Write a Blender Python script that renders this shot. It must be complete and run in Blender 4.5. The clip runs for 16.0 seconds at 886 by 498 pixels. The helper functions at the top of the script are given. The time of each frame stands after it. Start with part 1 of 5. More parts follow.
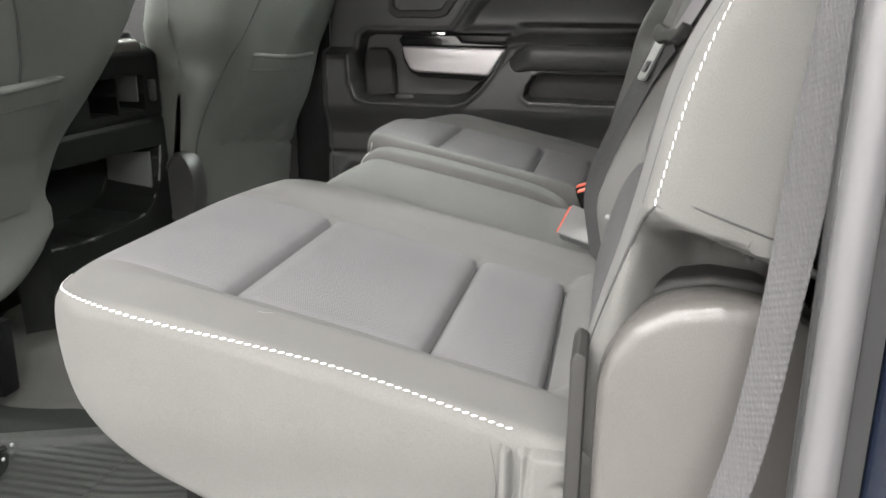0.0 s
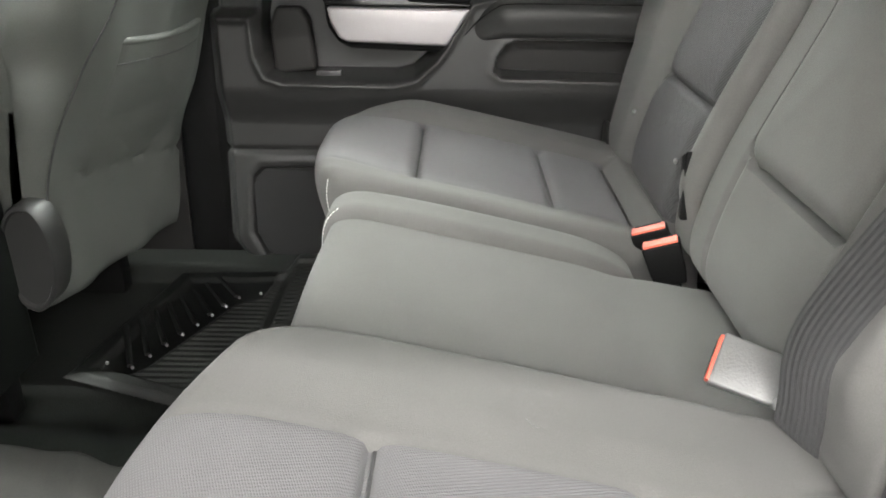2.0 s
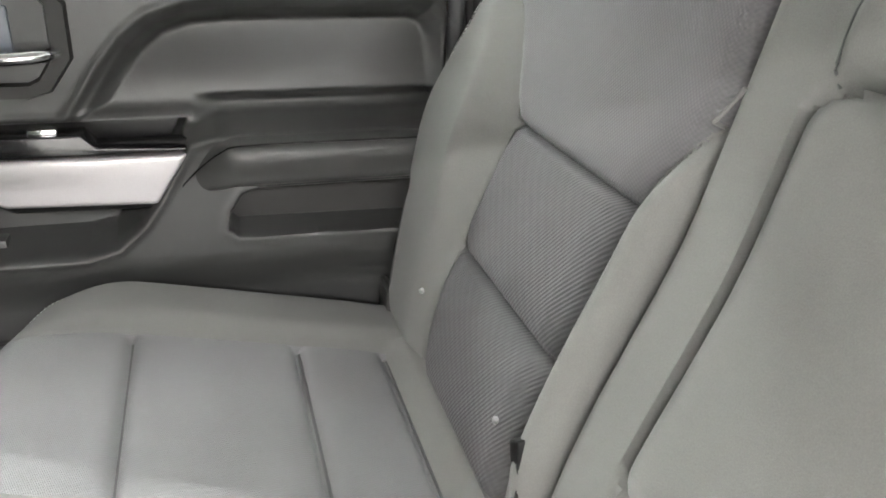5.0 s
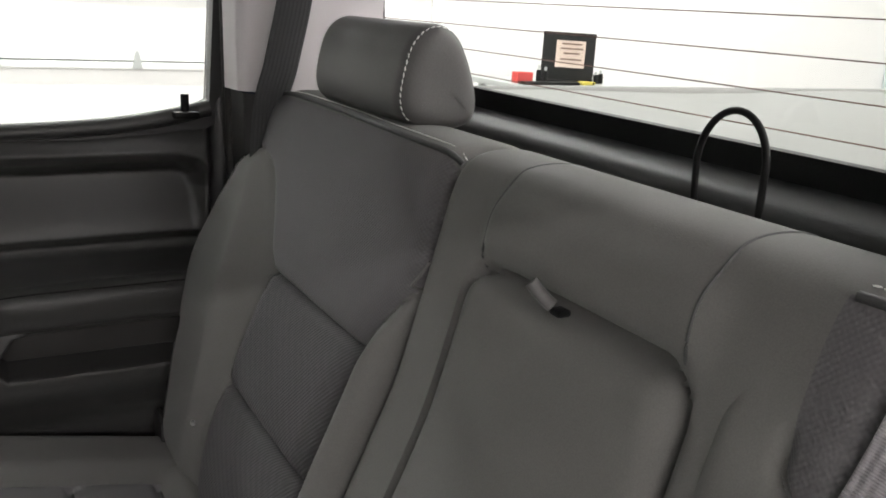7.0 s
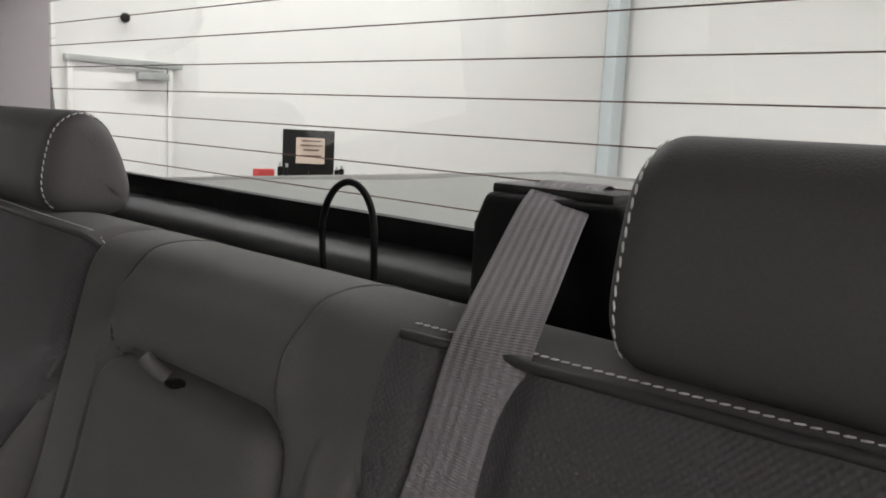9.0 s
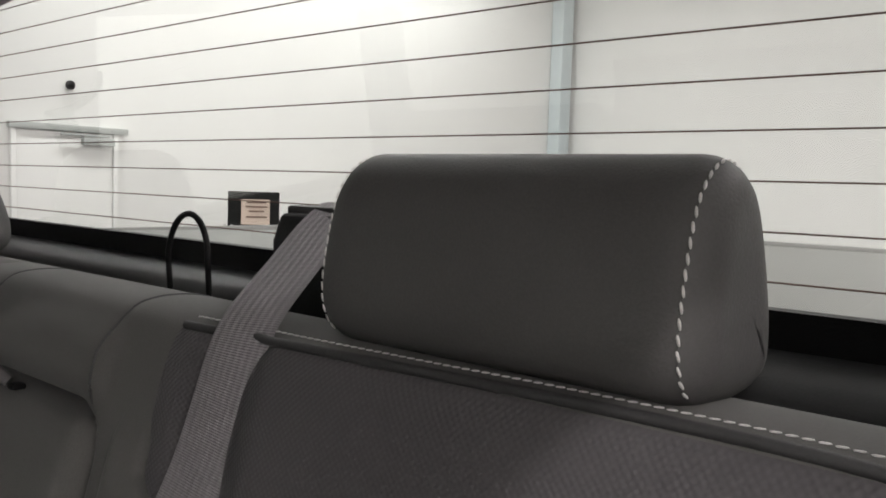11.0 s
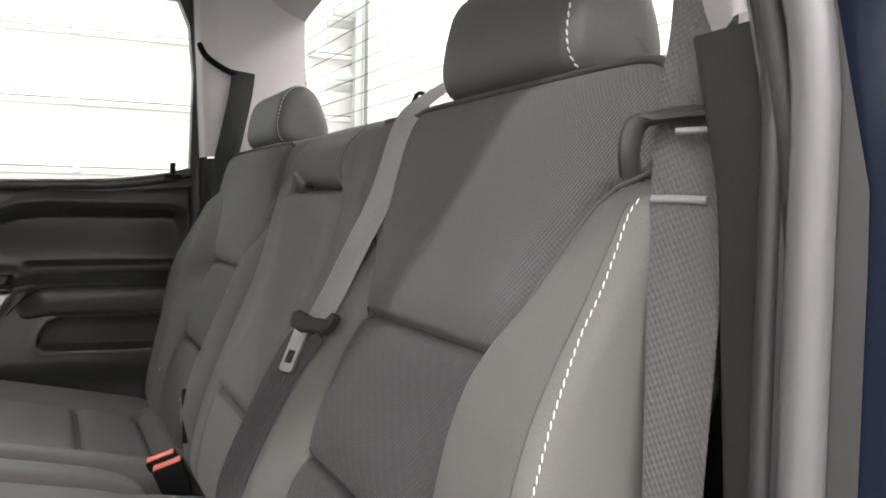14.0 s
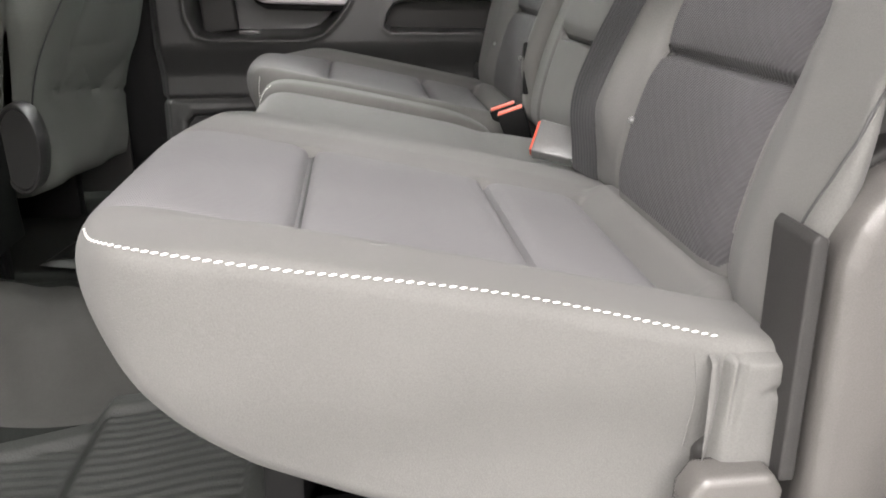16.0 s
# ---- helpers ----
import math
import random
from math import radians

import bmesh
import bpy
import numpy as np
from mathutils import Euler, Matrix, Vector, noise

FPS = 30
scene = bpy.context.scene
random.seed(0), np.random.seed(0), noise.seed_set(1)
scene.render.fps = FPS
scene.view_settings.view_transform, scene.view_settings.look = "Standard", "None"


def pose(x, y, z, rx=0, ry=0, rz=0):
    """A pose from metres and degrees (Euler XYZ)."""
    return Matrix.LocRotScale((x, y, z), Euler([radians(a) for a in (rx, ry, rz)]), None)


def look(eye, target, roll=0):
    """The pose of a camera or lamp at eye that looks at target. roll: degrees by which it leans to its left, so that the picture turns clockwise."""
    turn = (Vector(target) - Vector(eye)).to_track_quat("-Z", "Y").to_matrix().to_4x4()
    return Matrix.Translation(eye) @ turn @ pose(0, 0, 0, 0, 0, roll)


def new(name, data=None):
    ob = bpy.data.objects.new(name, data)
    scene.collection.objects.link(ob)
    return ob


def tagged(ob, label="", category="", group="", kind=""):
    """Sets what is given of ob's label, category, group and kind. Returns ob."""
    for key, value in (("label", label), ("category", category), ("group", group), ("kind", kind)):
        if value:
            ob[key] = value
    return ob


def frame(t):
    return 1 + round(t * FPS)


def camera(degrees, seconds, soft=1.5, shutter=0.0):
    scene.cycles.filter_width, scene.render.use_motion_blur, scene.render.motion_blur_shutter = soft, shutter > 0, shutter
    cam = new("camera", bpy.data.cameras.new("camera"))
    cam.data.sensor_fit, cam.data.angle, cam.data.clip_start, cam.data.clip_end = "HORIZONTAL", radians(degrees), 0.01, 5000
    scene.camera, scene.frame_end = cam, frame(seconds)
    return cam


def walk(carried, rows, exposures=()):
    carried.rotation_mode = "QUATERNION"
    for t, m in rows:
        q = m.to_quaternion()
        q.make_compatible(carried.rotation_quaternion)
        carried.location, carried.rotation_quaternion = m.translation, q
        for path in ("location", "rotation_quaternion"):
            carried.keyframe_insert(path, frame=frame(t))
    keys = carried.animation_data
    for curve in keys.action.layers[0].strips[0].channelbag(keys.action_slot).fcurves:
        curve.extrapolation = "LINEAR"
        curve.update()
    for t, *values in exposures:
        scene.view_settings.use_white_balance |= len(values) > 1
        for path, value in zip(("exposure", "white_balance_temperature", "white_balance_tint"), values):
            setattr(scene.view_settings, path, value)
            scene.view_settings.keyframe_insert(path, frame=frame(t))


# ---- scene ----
cam = camera(56.2, 16.0, soft=1.8)
PATH = [
    (0, (0.004, -1.208, 0.664), (-0.383, 0.674, 0.109), 0.6),
    (0.5, (-0.089, -1.112, 0.66), (-0.433, 0.748, 0.01), 0.8),
    (1, (-0.159, -1.008, 0.663), (-0.379, 0.855, -0.031), 1.4),
    (1.5, (-0.204, -0.864, 0.695), (-0.328, 0.998, -0.025), 0.4),
    (2, (-0.278, -0.718, 0.743), (-0.305, 1.129, -0.024), 0.5),
    (2.5, (-0.335, -0.537, 0.807), (-0.262, 1.288, -0.008), 0.8),
    (3, (-0.332, -0.374, 0.847), (-0.161, 1.423, -0.014), 1.0),
    (3.5, (-0.282, -0.281, 0.892), (0.001, 1.505, 0.037), 1.6),
    (4, (-0.241, -0.255, 0.88), (0.14, 1.514, 0.028), 1.3),
    (4.2, (-0.216, -0.256, 0.866), (0.18, 1.518, 0.032), 1.3),
    (6.5, (-0.242, -0.392, 0.96), (0.634, 1.271, 0.276), 3.0),
    (7, (-0.228, -0.42, 0.985), (0.756, 1.229, 0.427), 3.5),
    (7.5, (-0.205, -0.458, 1.009), (0.877, 1.162, 0.555), 3.5),
    (8, (-0.174, -0.494, 0.999), (1.023, 1.066, 0.634), 3.3),
    (8.5, (-0.162, -0.487, 0.977), (1.167, 0.969, 0.64), 3.3),
    (9, (-0.159, -0.509, 0.976), (1.285, 0.841, 0.673), 2.9),
    (9.2, (-0.158, -0.517, 0.975), (1.318, 0.808, 0.702), 3.2),
    (11.5, (-0.154, -0.767, 0.949), (1.354, 0.541, 0.831), 1.4),
    (12, (-0.15, -0.858, 0.929), (1.259, 0.56, 0.875), 2.2),
    (12.5, (-0.129, -0.892, 0.876), (1.123, 0.667, 0.851), 1.4),
    (13, (-0.136, -0.932, 0.839), (0.98, 0.728, 0.841), 0.8),
    (13.5, (-0.165, -1.008, 0.81), (0.832, 0.725, 0.843), 0.8),
    (14, (-0.192, -1.071, 0.763), (0.67, 0.731, 0.66), 1.0),
    (14.5, (-0.214, -1.119, 0.735), (0.449, 0.749, 0.468), 0.7),
    (15, (-0.227, -1.141, 0.7), (0.266, 0.757, 0.309), 0.3),
    (15.5, (-0.25, -1.153, 0.659), (0.082, 0.749, 0.136), -0.0),
    (16, (-0.282, -1.131, 0.598), (-0.086, 0.75, -0.051), -0.2),
]
walk(cam, [(t, look(eye, target, roll)) for t, eye, target, roll in PATH],
     [(0.0, 1.02, 6400, 7), (1.0, 1.0, 6400, 6), (1.5, 1.05, 6450, 6), (2.0, 1.36, 6450, 6), (2.5, 1.68, 6450, 6), (3.0, 1.98, 6400, 6), (3.5, 2.08, 6400, 6), (4.2, 2.06, 6400, 6), (6.3, 1.4, 6450, 9), (7.0, 0.15, 6500, 11), (8.0, -0.78, 6500, 11), (9.0, -0.72, 6500, 13),
      (11.5, -0.80, 6550, 12), (12.5, -0.50, 6550, 10), (13.0, -0.05, 6500, 9), (14.0, 0.35, 6500, 10), (14.5, 0.80, 6500, 11), (15.5, 1.0, 6500, 11), (16.0, 0.95, 6500, 10)])

# ---- world and lights ----
world = bpy.data.worlds.new("garage_air")
scene.world = world
world.use_nodes = True
world.node_tree.nodes["Background"].inputs[0].default_value = (0.9, 1.0, 0.95, 1)
world.node_tree.nodes["Background"].inputs[1].default_value = 0.2

GROUND = -0.77


def unseen_lamp(x, y, sx, sy, power, colour):
    d = bpy.data.lights.new("unseen_light", "AREA")
    d.shape, d.size, d.size_y, d.energy = "RECTANGLE", sx, sy, power
    d.color = colour
    ob = new("unseen_light", d)
    ob.matrix_world = pose(x, y, 4.32)
    return ob


WARM, COOL = (1.0, 0.955, 0.95), (0.985, 1.0, 0.97)
# First row follows the roof-edge shadow; the others are unseen fill added for brightness.
for lx, ly, sx, lp, lc in ((-1.2, -3.15, 11.5, 690, WARM), (-1.2, -8.2, 11.5, 1350, WARM), (2.5, 4.9, 11.0, 470, COOL), (6.6, 0.2, 3.4, 130, COOL), (-5.3, 0.2, 2.4, 170, COOL)):
    unseen_lamp(lx, ly, sx, 0.20, lp, lc)

# ---- materials ----


def nodes_of(name):
    m = bpy.data.materials.new(name)
    m.use_nodes = True
    t = m.node_tree
    return m, t, t.nodes["Principled BSDF"]


def add(t, kind, **values):
    n = t.nodes.new(kind)
    for k, v in values.items():
        n.inputs[k.replace("_", " ")].default_value = v
    return n


def surface(name, colour, rough=0.6, metal=0.0, grain=60.0, depth=0.0006, vary=0.12, stain=4.0, sheen=0.0, coat=0.0, spec=0.5):
    """Plain surface with two scales of tone and a fine grain."""
    m, t, p = nodes_of(name)
    co = t.nodes.new("ShaderNodeTexCoord")
    big = add(t, "ShaderNodeTexNoise", Scale=stain, Detail=4.0)
    fine = add(t, "ShaderNodeTexNoise", Scale=grain * 8, Detail=2.0)
    t.links.new(co.outputs["Object"], big.inputs["Vector"])
    t.links.new(co.outputs["Object"], fine.inputs["Vector"])
    mix = t.nodes.new("ShaderNodeMath")
    mix.operation = "ADD"
    t.links.new(big.outputs["Fac"], mix.inputs[0])
    t.links.new(fine.outputs["Fac"], mix.inputs[1])
    ramp = add(t, "ShaderNodeMapRange")
    ramp.inputs["From Min"].default_value, ramp.inputs["From Max"].default_value = 0.6, 1.4
    ramp.inputs["To Min"].default_value, ramp.inputs["To Max"].default_value = 1 - vary, 1 + vary
    t.links.new(mix.outputs[0], ramp.inputs["Value"])
    hsv = add(t, "ShaderNodeHueSaturation", Color=(*colour, 1))
    t.links.new(ramp.outputs[0], hsv.inputs["Value"])
    t.links.new(hsv.outputs[0], p.inputs["Base Color"])
    p.inputs["Roughness"].default_value, p.inputs["Metallic"].default_value = rough, metal
    p.inputs["Sheen Weight"].default_value, p.inputs["Coat Weight"].default_value = sheen, coat
    p.inputs["Specular IOR Level"].default_value = spec
    if depth:
        b = add(t, "ShaderNodeBump", Strength=0.5, Distance=depth)
        t.links.new(fine.outputs["Fac"], b.inputs["Height"])
        t.links.new(b.outputs[0], p.inputs["Normal"])
    return m


def woven(name, colour, rib, depth, turn, vary=0.16, cross=0.6, sheen=0.05, wander=1.2, coords="Object", weft=0.45):
    """Cloth: ribs of the given width along one way, crossed by a finer thread, with worn patches."""
    m, t, p = nodes_of(name)
    co = t.nodes.new("ShaderNodeTexCoord")
    mp = add(t, "ShaderNodeMapping")
    mp.inputs["Rotation"].default_value = [radians(a) for a in turn]
    t.links.new(co.outputs[coords], mp.inputs["Vector"])
    waves = []
    for way, width in (("X", rib), ("Y", rib * cross)):
        w = add(t, "ShaderNodeTexWave", Scale=0.314 / width, Distortion=wander, Detail=2.0)
        w.bands_direction = way
        w.inputs["Detail Scale"].default_value = 2.0
        t.links.new(mp.outputs[0], w.inputs["Vector"])
        waves.append(w)
    knit = t.nodes.new("ShaderNodeMath")
    knit.operation = "MULTIPLY_ADD"
    knit.inputs[1].default_value = weft
    t.links.new(waves[1].outputs["Fac"], knit.inputs[0])
    t.links.new(waves[0].outputs["Fac"], knit.inputs[2])
    big = add(t, "ShaderNodeTexNoise", Scale=5.0, Detail=5.0)
    fuzz = add(t, "ShaderNodeTexNoise", Scale=900.0, Detail=2.0)
    for n in (big, fuzz):
        t.links.new(co.outputs["Object"], n.inputs["Vector"])
    tone = t.nodes.new("ShaderNodeMath")
    tone.operation = "MULTIPLY_ADD"
    tone.inputs[1].default_value = 0.16
    t.links.new(knit.outputs[0], tone.inputs[0])
    t.links.new(big.outputs["Fac"], tone.inputs[2])
    both = t.nodes.new("ShaderNodeMath")
    both.operation = "MULTIPLY_ADD"
    both.inputs[1].default_value = 0.35
    t.links.new(fuzz.outputs["Fac"], both.inputs[0])
    t.links.new(tone.outputs[0], both.inputs[2])
    ramp = add(t, "ShaderNodeMapRange")
    ramp.inputs["From Min"].default_value, ramp.inputs["From Max"].default_value = 0.5, 1.2
    ramp.inputs["To Min"].default_value, ramp.inputs["To Max"].default_value = 1 - vary, 1 + vary
    t.links.new(both.outputs[0], ramp.inputs["Value"])
    hsv = add(t, "ShaderNodeHueSaturation", Color=(*colour, 1))
    t.links.new(ramp.outputs[0], hsv.inputs["Value"])
    t.links.new(hsv.outputs[0], p.inputs["Base Color"])
    p.inputs["Roughness"].default_value, p.inputs["Sheen Weight"].default_value = 0.9, sheen
    p.inputs["Specular IOR Level"].default_value = 0.25
    b = add(t, "ShaderNodeBump", Strength=0.8, Distance=depth)
    t.links.new(knit.outputs[0], b.inputs["Height"])
    t.links.new(b.outputs[0], p.inputs["Normal"])
    return m


CLOTH = surface("grey_cloth", (0.108, 0.106, 0.101), 0.9, grain=110, depth=0.00045, vary=0.14, stain=5.0, sheen=0.06, spec=0.2)
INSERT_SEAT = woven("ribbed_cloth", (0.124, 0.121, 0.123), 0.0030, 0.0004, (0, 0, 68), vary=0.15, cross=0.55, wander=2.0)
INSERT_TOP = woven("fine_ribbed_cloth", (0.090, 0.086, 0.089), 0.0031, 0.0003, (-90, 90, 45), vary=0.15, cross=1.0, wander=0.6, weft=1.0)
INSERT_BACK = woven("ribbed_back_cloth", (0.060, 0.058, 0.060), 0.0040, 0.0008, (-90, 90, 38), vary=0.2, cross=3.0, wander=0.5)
VINYL = surface("front_seat_vinyl", (0.083, 0.087, 0.079), 0.75, grain=70, depth=0.0005)
HEADREST = surface("headrest_vinyl", (0.082, 0.080, 0.078), 0.55, grain=80, depth=0.0005, spec=0.35)
PIPING = surface("dark_piping", (0.038, 0.038, 0.038), 0.6)
THREAD = surface("white_thread", (0.68, 0.67, 0.645), 0.7, grain=200)
PLASTIC = surface("dark_trim_plastic", (0.030, 0.029, 0.028), 0.5, grain=90, depth=0.0004, spec=0.22)
DOOR_SKIN = surface("door_trim_plastic", (0.037, 0.037, 0.036), 0.38, grain=90, depth=0.0005, spec=0.5)
CAP_PLASTIC = surface("grained_cover_plastic", (0.084, 0.080, 0.075), 0.27, grain=110, depth=0.0004)
PANEL_VINYL = surface("rear_panel_vinyl", (0.028, 0.029, 0.029), 0.42, grain=90, depth=0.0004)
BLACK = surface("black_plastic", (0.006, 0.006, 0.006), 0.55, grain=80, spec=0.15)
GLOSS = surface("gloss_black", (0.01, 0.01, 0.011), 0.12, grain=80, depth=0)
SILVER = surface("satin_silver", (0.52, 0.50, 0.51), 0.38, 0.6, grain=60, depth=0.0001, vary=0.05)
CHROME = surface("chrome", (0.8, 0.8, 0.82), 0.08, 1.0, depth=0, vary=0.02)
STEEL = surface("belt_steel", (0.45, 0.45, 0.45), 0.34, 0.9, depth=0.0002)
RED = surface("orange_red_plastic", (0.75, 0.12, 0.07), 0.4, vary=0.08)
BUCKLE_GREY = surface("pale_buckle_plastic", (0.18, 0.18, 0.18), 0.28, vary=0.08)
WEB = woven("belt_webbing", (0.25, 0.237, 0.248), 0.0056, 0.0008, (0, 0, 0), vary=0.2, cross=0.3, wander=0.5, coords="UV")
WEB_NEAR = woven("grey_belt_webbing", (0.080, 0.078, 0.080), 0.0026, 0.0004, (0, 0, 24), vary=0.13, cross=1.6, wander=1.4, coords="UV", weft=0.8)
LEVER_BLUE = surface("grey_blue_plastic", (0.11, 0.125, 0.15), 0.35, vary=0.06)
# Darker tone of the same webbing, for its shaded runs.
WEB_SHADED = woven("shaded_belt_webbing", (0.048, 0.048, 0.049), 0.0052, 0.0008, (0, 0, 0), vary=0.2, cross=0.3, wander=0.5, coords="UV")
HEADLINER = surface("pale_headliner", (0.53, 0.505, 0.51), 0.95, grain=120, depth=0.0001, vary=0.05, sheen=0.1)
RUBBER = surface("seal_rubber", (0.03, 0.03, 0.031), 0.42, grain=90, depth=0.0001, vary=0.06, spec=0.35)
GREY_SEAL = surface("grey_weatherstrip", (0.105, 0.102, 0.105), 0.32, grain=200, depth=0, vary=0.03, stain=2)
LIT_TUNNEL = surface("lit_tunnel_patch", (0.062, 0.062, 0.058), 0.95, grain=120, depth=0.0012, vary=0.22, stain=9.0, spec=0.1)
MAT = surface("floor_liner_rubber", (0.040, 0.042, 0.039), 0.55, grain=60, depth=0.001, vary=0.25, spec=0.25)
TUNNEL = surface("tunnel_cover", (0.020, 0.0215, 0.0195), 0.9, grain=50, depth=0.001, vary=0.25, spec=0.08)
HEEL = surface("heel_pad_rubber", (0.011, 0.012, 0.011), 0.5, grain=60, depth=0.0008, vary=0.2, spec=0.25)
PAINT = surface("navy_paint", (0.010, 0.014, 0.026), 0.22, 0.0, coat=0.15, spec=0.3, depth=0, vary=0.05)
CONSOLE = surface("console_plastic", (0.008, 0.009, 0.008), 0.45, grain=80, depth=0.0004, spec=0.14)
SHEEN_GREY = surface("console_sheen", (0.10, 0.105, 0.098), 0.5, grain=80, depth=0.0003)
GLASSY = surface("speaker_mesh", (0.022, 0.022, 0.022), 0.6, grain=200, depth=0.001)
WALL = surface("white_wall_paint", (0.81, 0.80, 0.785), 0.7, grain=10, depth=0.001, vary=0.03, stain=1.0)
PANEL = surface("white_steel_panel", (0.83, 0.82, 0.805), 0.45, grain=10, depth=0.0006, vary=0.03, stain=1.0)
GALV = surface("galvanised_steel", (0.5, 0.52, 0.51), 0.4, 0.6, vary=0.15)
CONCRETE = surface("sealed_concrete", (0.20, 0.20, 0.19), 0.5, grain=8, depth=0.001, vary=0.2, stain=1.2)
VINYL_COVER = surface("bed_cover_vinyl", (0.22, 0.22, 0.21), 0.6, grain=60, depth=0.0008, vary=0.08)
BLUE_PAINT = surface("pale_blue_column_paint", (0.58, 0.635, 0.655), 0.6, vary=0.04)
PAPER = surface("printed_card", (0.62, 0.5, 0.42), 0.8, grain=40, vary=0.1)
INK = surface("dark_ink", (0.16, 0.1, 0.08), 0.8)
YELLOW = surface("yellow_cloth", (0.55, 0.46, 0.08), 0.9)
RED_BOX = surface("red_carton", (0.6, 0.06, 0.05), 0.6)


def clear_glass():
    m, t, p = nodes_of("window_glass")
    p.inputs["Base Color"].default_value = (0.97, 1.0, 0.98, 1)
    p.inputs["Roughness"].default_value = 0.0
    p.inputs["Transmission Weight"].default_value = 1.0
    p.inputs["IOR"].default_value = 1.45
    return m


GLASS = clear_glass()

# ---- mesh helpers ----
from mathutils.bvhtree import BVHTree

BASE = {}


def thing(name, base, label, category, group="", kind=""):
    ob = new(name)
    ob.empty_display_size = 0.05
    ob.location = base
    BASE[ob.name] = Vector(base)
    return tagged(ob, label, category, group, kind)


def base_of(ob):
    while ob.parent:
        ob = ob.parent
    return BASE.get(ob.name, Vector((0, 0, 0)))


def part(name, bm, material, parent=None, label="", smooth=True):
    """Links a bmesh, in the place's metres, as one mesh under a thing or part."""
    me = bpy.data.meshes.new(name)
    bm.to_mesh(me)
    bm.free()
    me.materials.append(material)
    if smooth:
        me.polygons.foreach_set("use_smooth", [True] * len(me.polygons))
        me.set_sharp_from_angle(angle=radians(50))
    ob = new(name, me)
    if parent:
        me.transform(Matrix.Translation(-base_of(parent)))
        ob.parent = parent
    return tagged(ob, label)


def block(bm, lo, hi, bevel=0.004, seg=2, turn=None):
    """Adds a bevelled box between two corners."""
    c = (Vector(lo) + Vector(hi)) / 2
    s = Vector(hi) - Vector(lo)
    r = bmesh.ops.create_cube(bm, size=1, matrix=Matrix.Translation(c) @ (turn or Matrix()) @ Matrix.Diagonal((*[abs(a) for a in s], 1)))
    if bevel:
        es = list({e for v in r["verts"] for e in v.link_edges})
        bmesh.ops.bevel(bm, geom=es, offset=min(bevel, min(abs(a) for a in s) * 0.45), segments=seg, profile=0.6, affect="EDGES")
    return bm


def box(name, lo, hi, material, parent=None, label="", bevel=0.004, turn=None):
    return part(name, block(bmesh.new(), lo, hi, bevel, 2, turn), material, parent, label)


def curve_points(ctrl, n):
    """Catmull-Rom through the points, evenly spaced."""
    p = np.array(ctrl, float)
    q = np.vstack([2 * p[0] - p[1], p, 2 * p[-1] - p[-2]])
    out = []
    for i in range(1, len(q) - 2):
        for s in np.linspace(0, 1, 24, endpoint=False):
            a, b, c, d = q[i - 1], q[i], q[i + 1], q[i + 2]
            out.append(0.5 * (2 * b + (c - a) * s + (2 * a - 5 * b + 4 * c - d) * s * s + (3 * b - a - 3 * c + d) * s ** 3))
    out.append(q[-2])
    out = np.array(out)
    l = np.r_[0, np.cumsum(np.linalg.norm(np.diff(out, axis=0), axis=1))]
    at = np.linspace(0, l[-1], n)
    return np.stack([np.interp(at, l, out[:, k]) for k in range(out.shape[1])], 1)


def tube(bm, pts, r, sides=10, flat=1.0, up=(0, 0, 1)):
    """Adds a round (or flattened) tube along the points."""
    pts = [Vector(p) for p in pts]
    rings = []
    for i, p in enumerate(pts):
        d = (pts[min(i + 1, len(pts) - 1)] - pts[max(i - 1, 0)]).normalized()
        a = d.cross(Vector(up))
        a = a.normalized() if a.length > 1e-4 else d.orthogonal().normalized()
        b = d.cross(a)
        rings.append([bm.verts.new(p + a * r * math.cos(k * math.tau / sides) + b * r * flat * math.sin(k * math.tau / sides)) for k in range(sides)])
    for u, v in zip(rings, rings[1:]):
        for k in range(sides):
            bm.faces.new((u[k], u[(k + 1) % sides], v[(k + 1) % sides], v[k]))
    bm.faces.new(rings[0][::-1])
    bm.faces.new(rings[-1])
    return bm


def ribbon(bm, pts, wide, width, thick=0.0014):
    """Adds a strap along the points; wide is its sideways direction, one for all or one a point. Its UV map runs across and along it, in metres."""
    pts = [Vector(p) for p in pts]
    wide = [Vector(w) for w in wide] if isinstance(wide, list) else [Vector(wide)] * len(pts)
    width = width if isinstance(width, list) else [width] * len(pts)
    uv = bm.loops.layers.uv.verify()
    rings, at, run = [], {}, 0.0
    for i, p in enumerate(pts):
        d = (pts[min(i + 1, len(pts) - 1)] - pts[max(i - 1, 0)]).normalized()
        w = (wide[i] - d * wide[i].dot(d)).normalized()
        n = d.cross(w)
        run += (p - pts[i - 1]).length if i else 0.0
        ring = []
        for a, b in ((-0.5, 0), (-0.47, 0.5), (-0.2, 0.5), (0.2, 0.5), (0.47, 0.5), (0.5, 0), (0.47, -0.5), (-0.47, -0.5)):
            ring.append(bm.verts.new(p + w * (width[i] * a) + n * (thick * b)))
            at[ring[-1]] = (width[i] * a, run)
        rings.append(ring)
    k = len(rings[0])
    for u, v in zip(rings, rings[1:]):
        for j in range(k):
            bm.faces.new((u[j], u[(j + 1) % k], v[(j + 1) % k], v[j]))
    bm.faces.new(rings[0][::-1])
    bm.faces.new(rings[-1])
    for f in bm.faces:
        for l in f.loops:
            l[uv].uv = at.get(l.vert, (0, 0))
    return bm


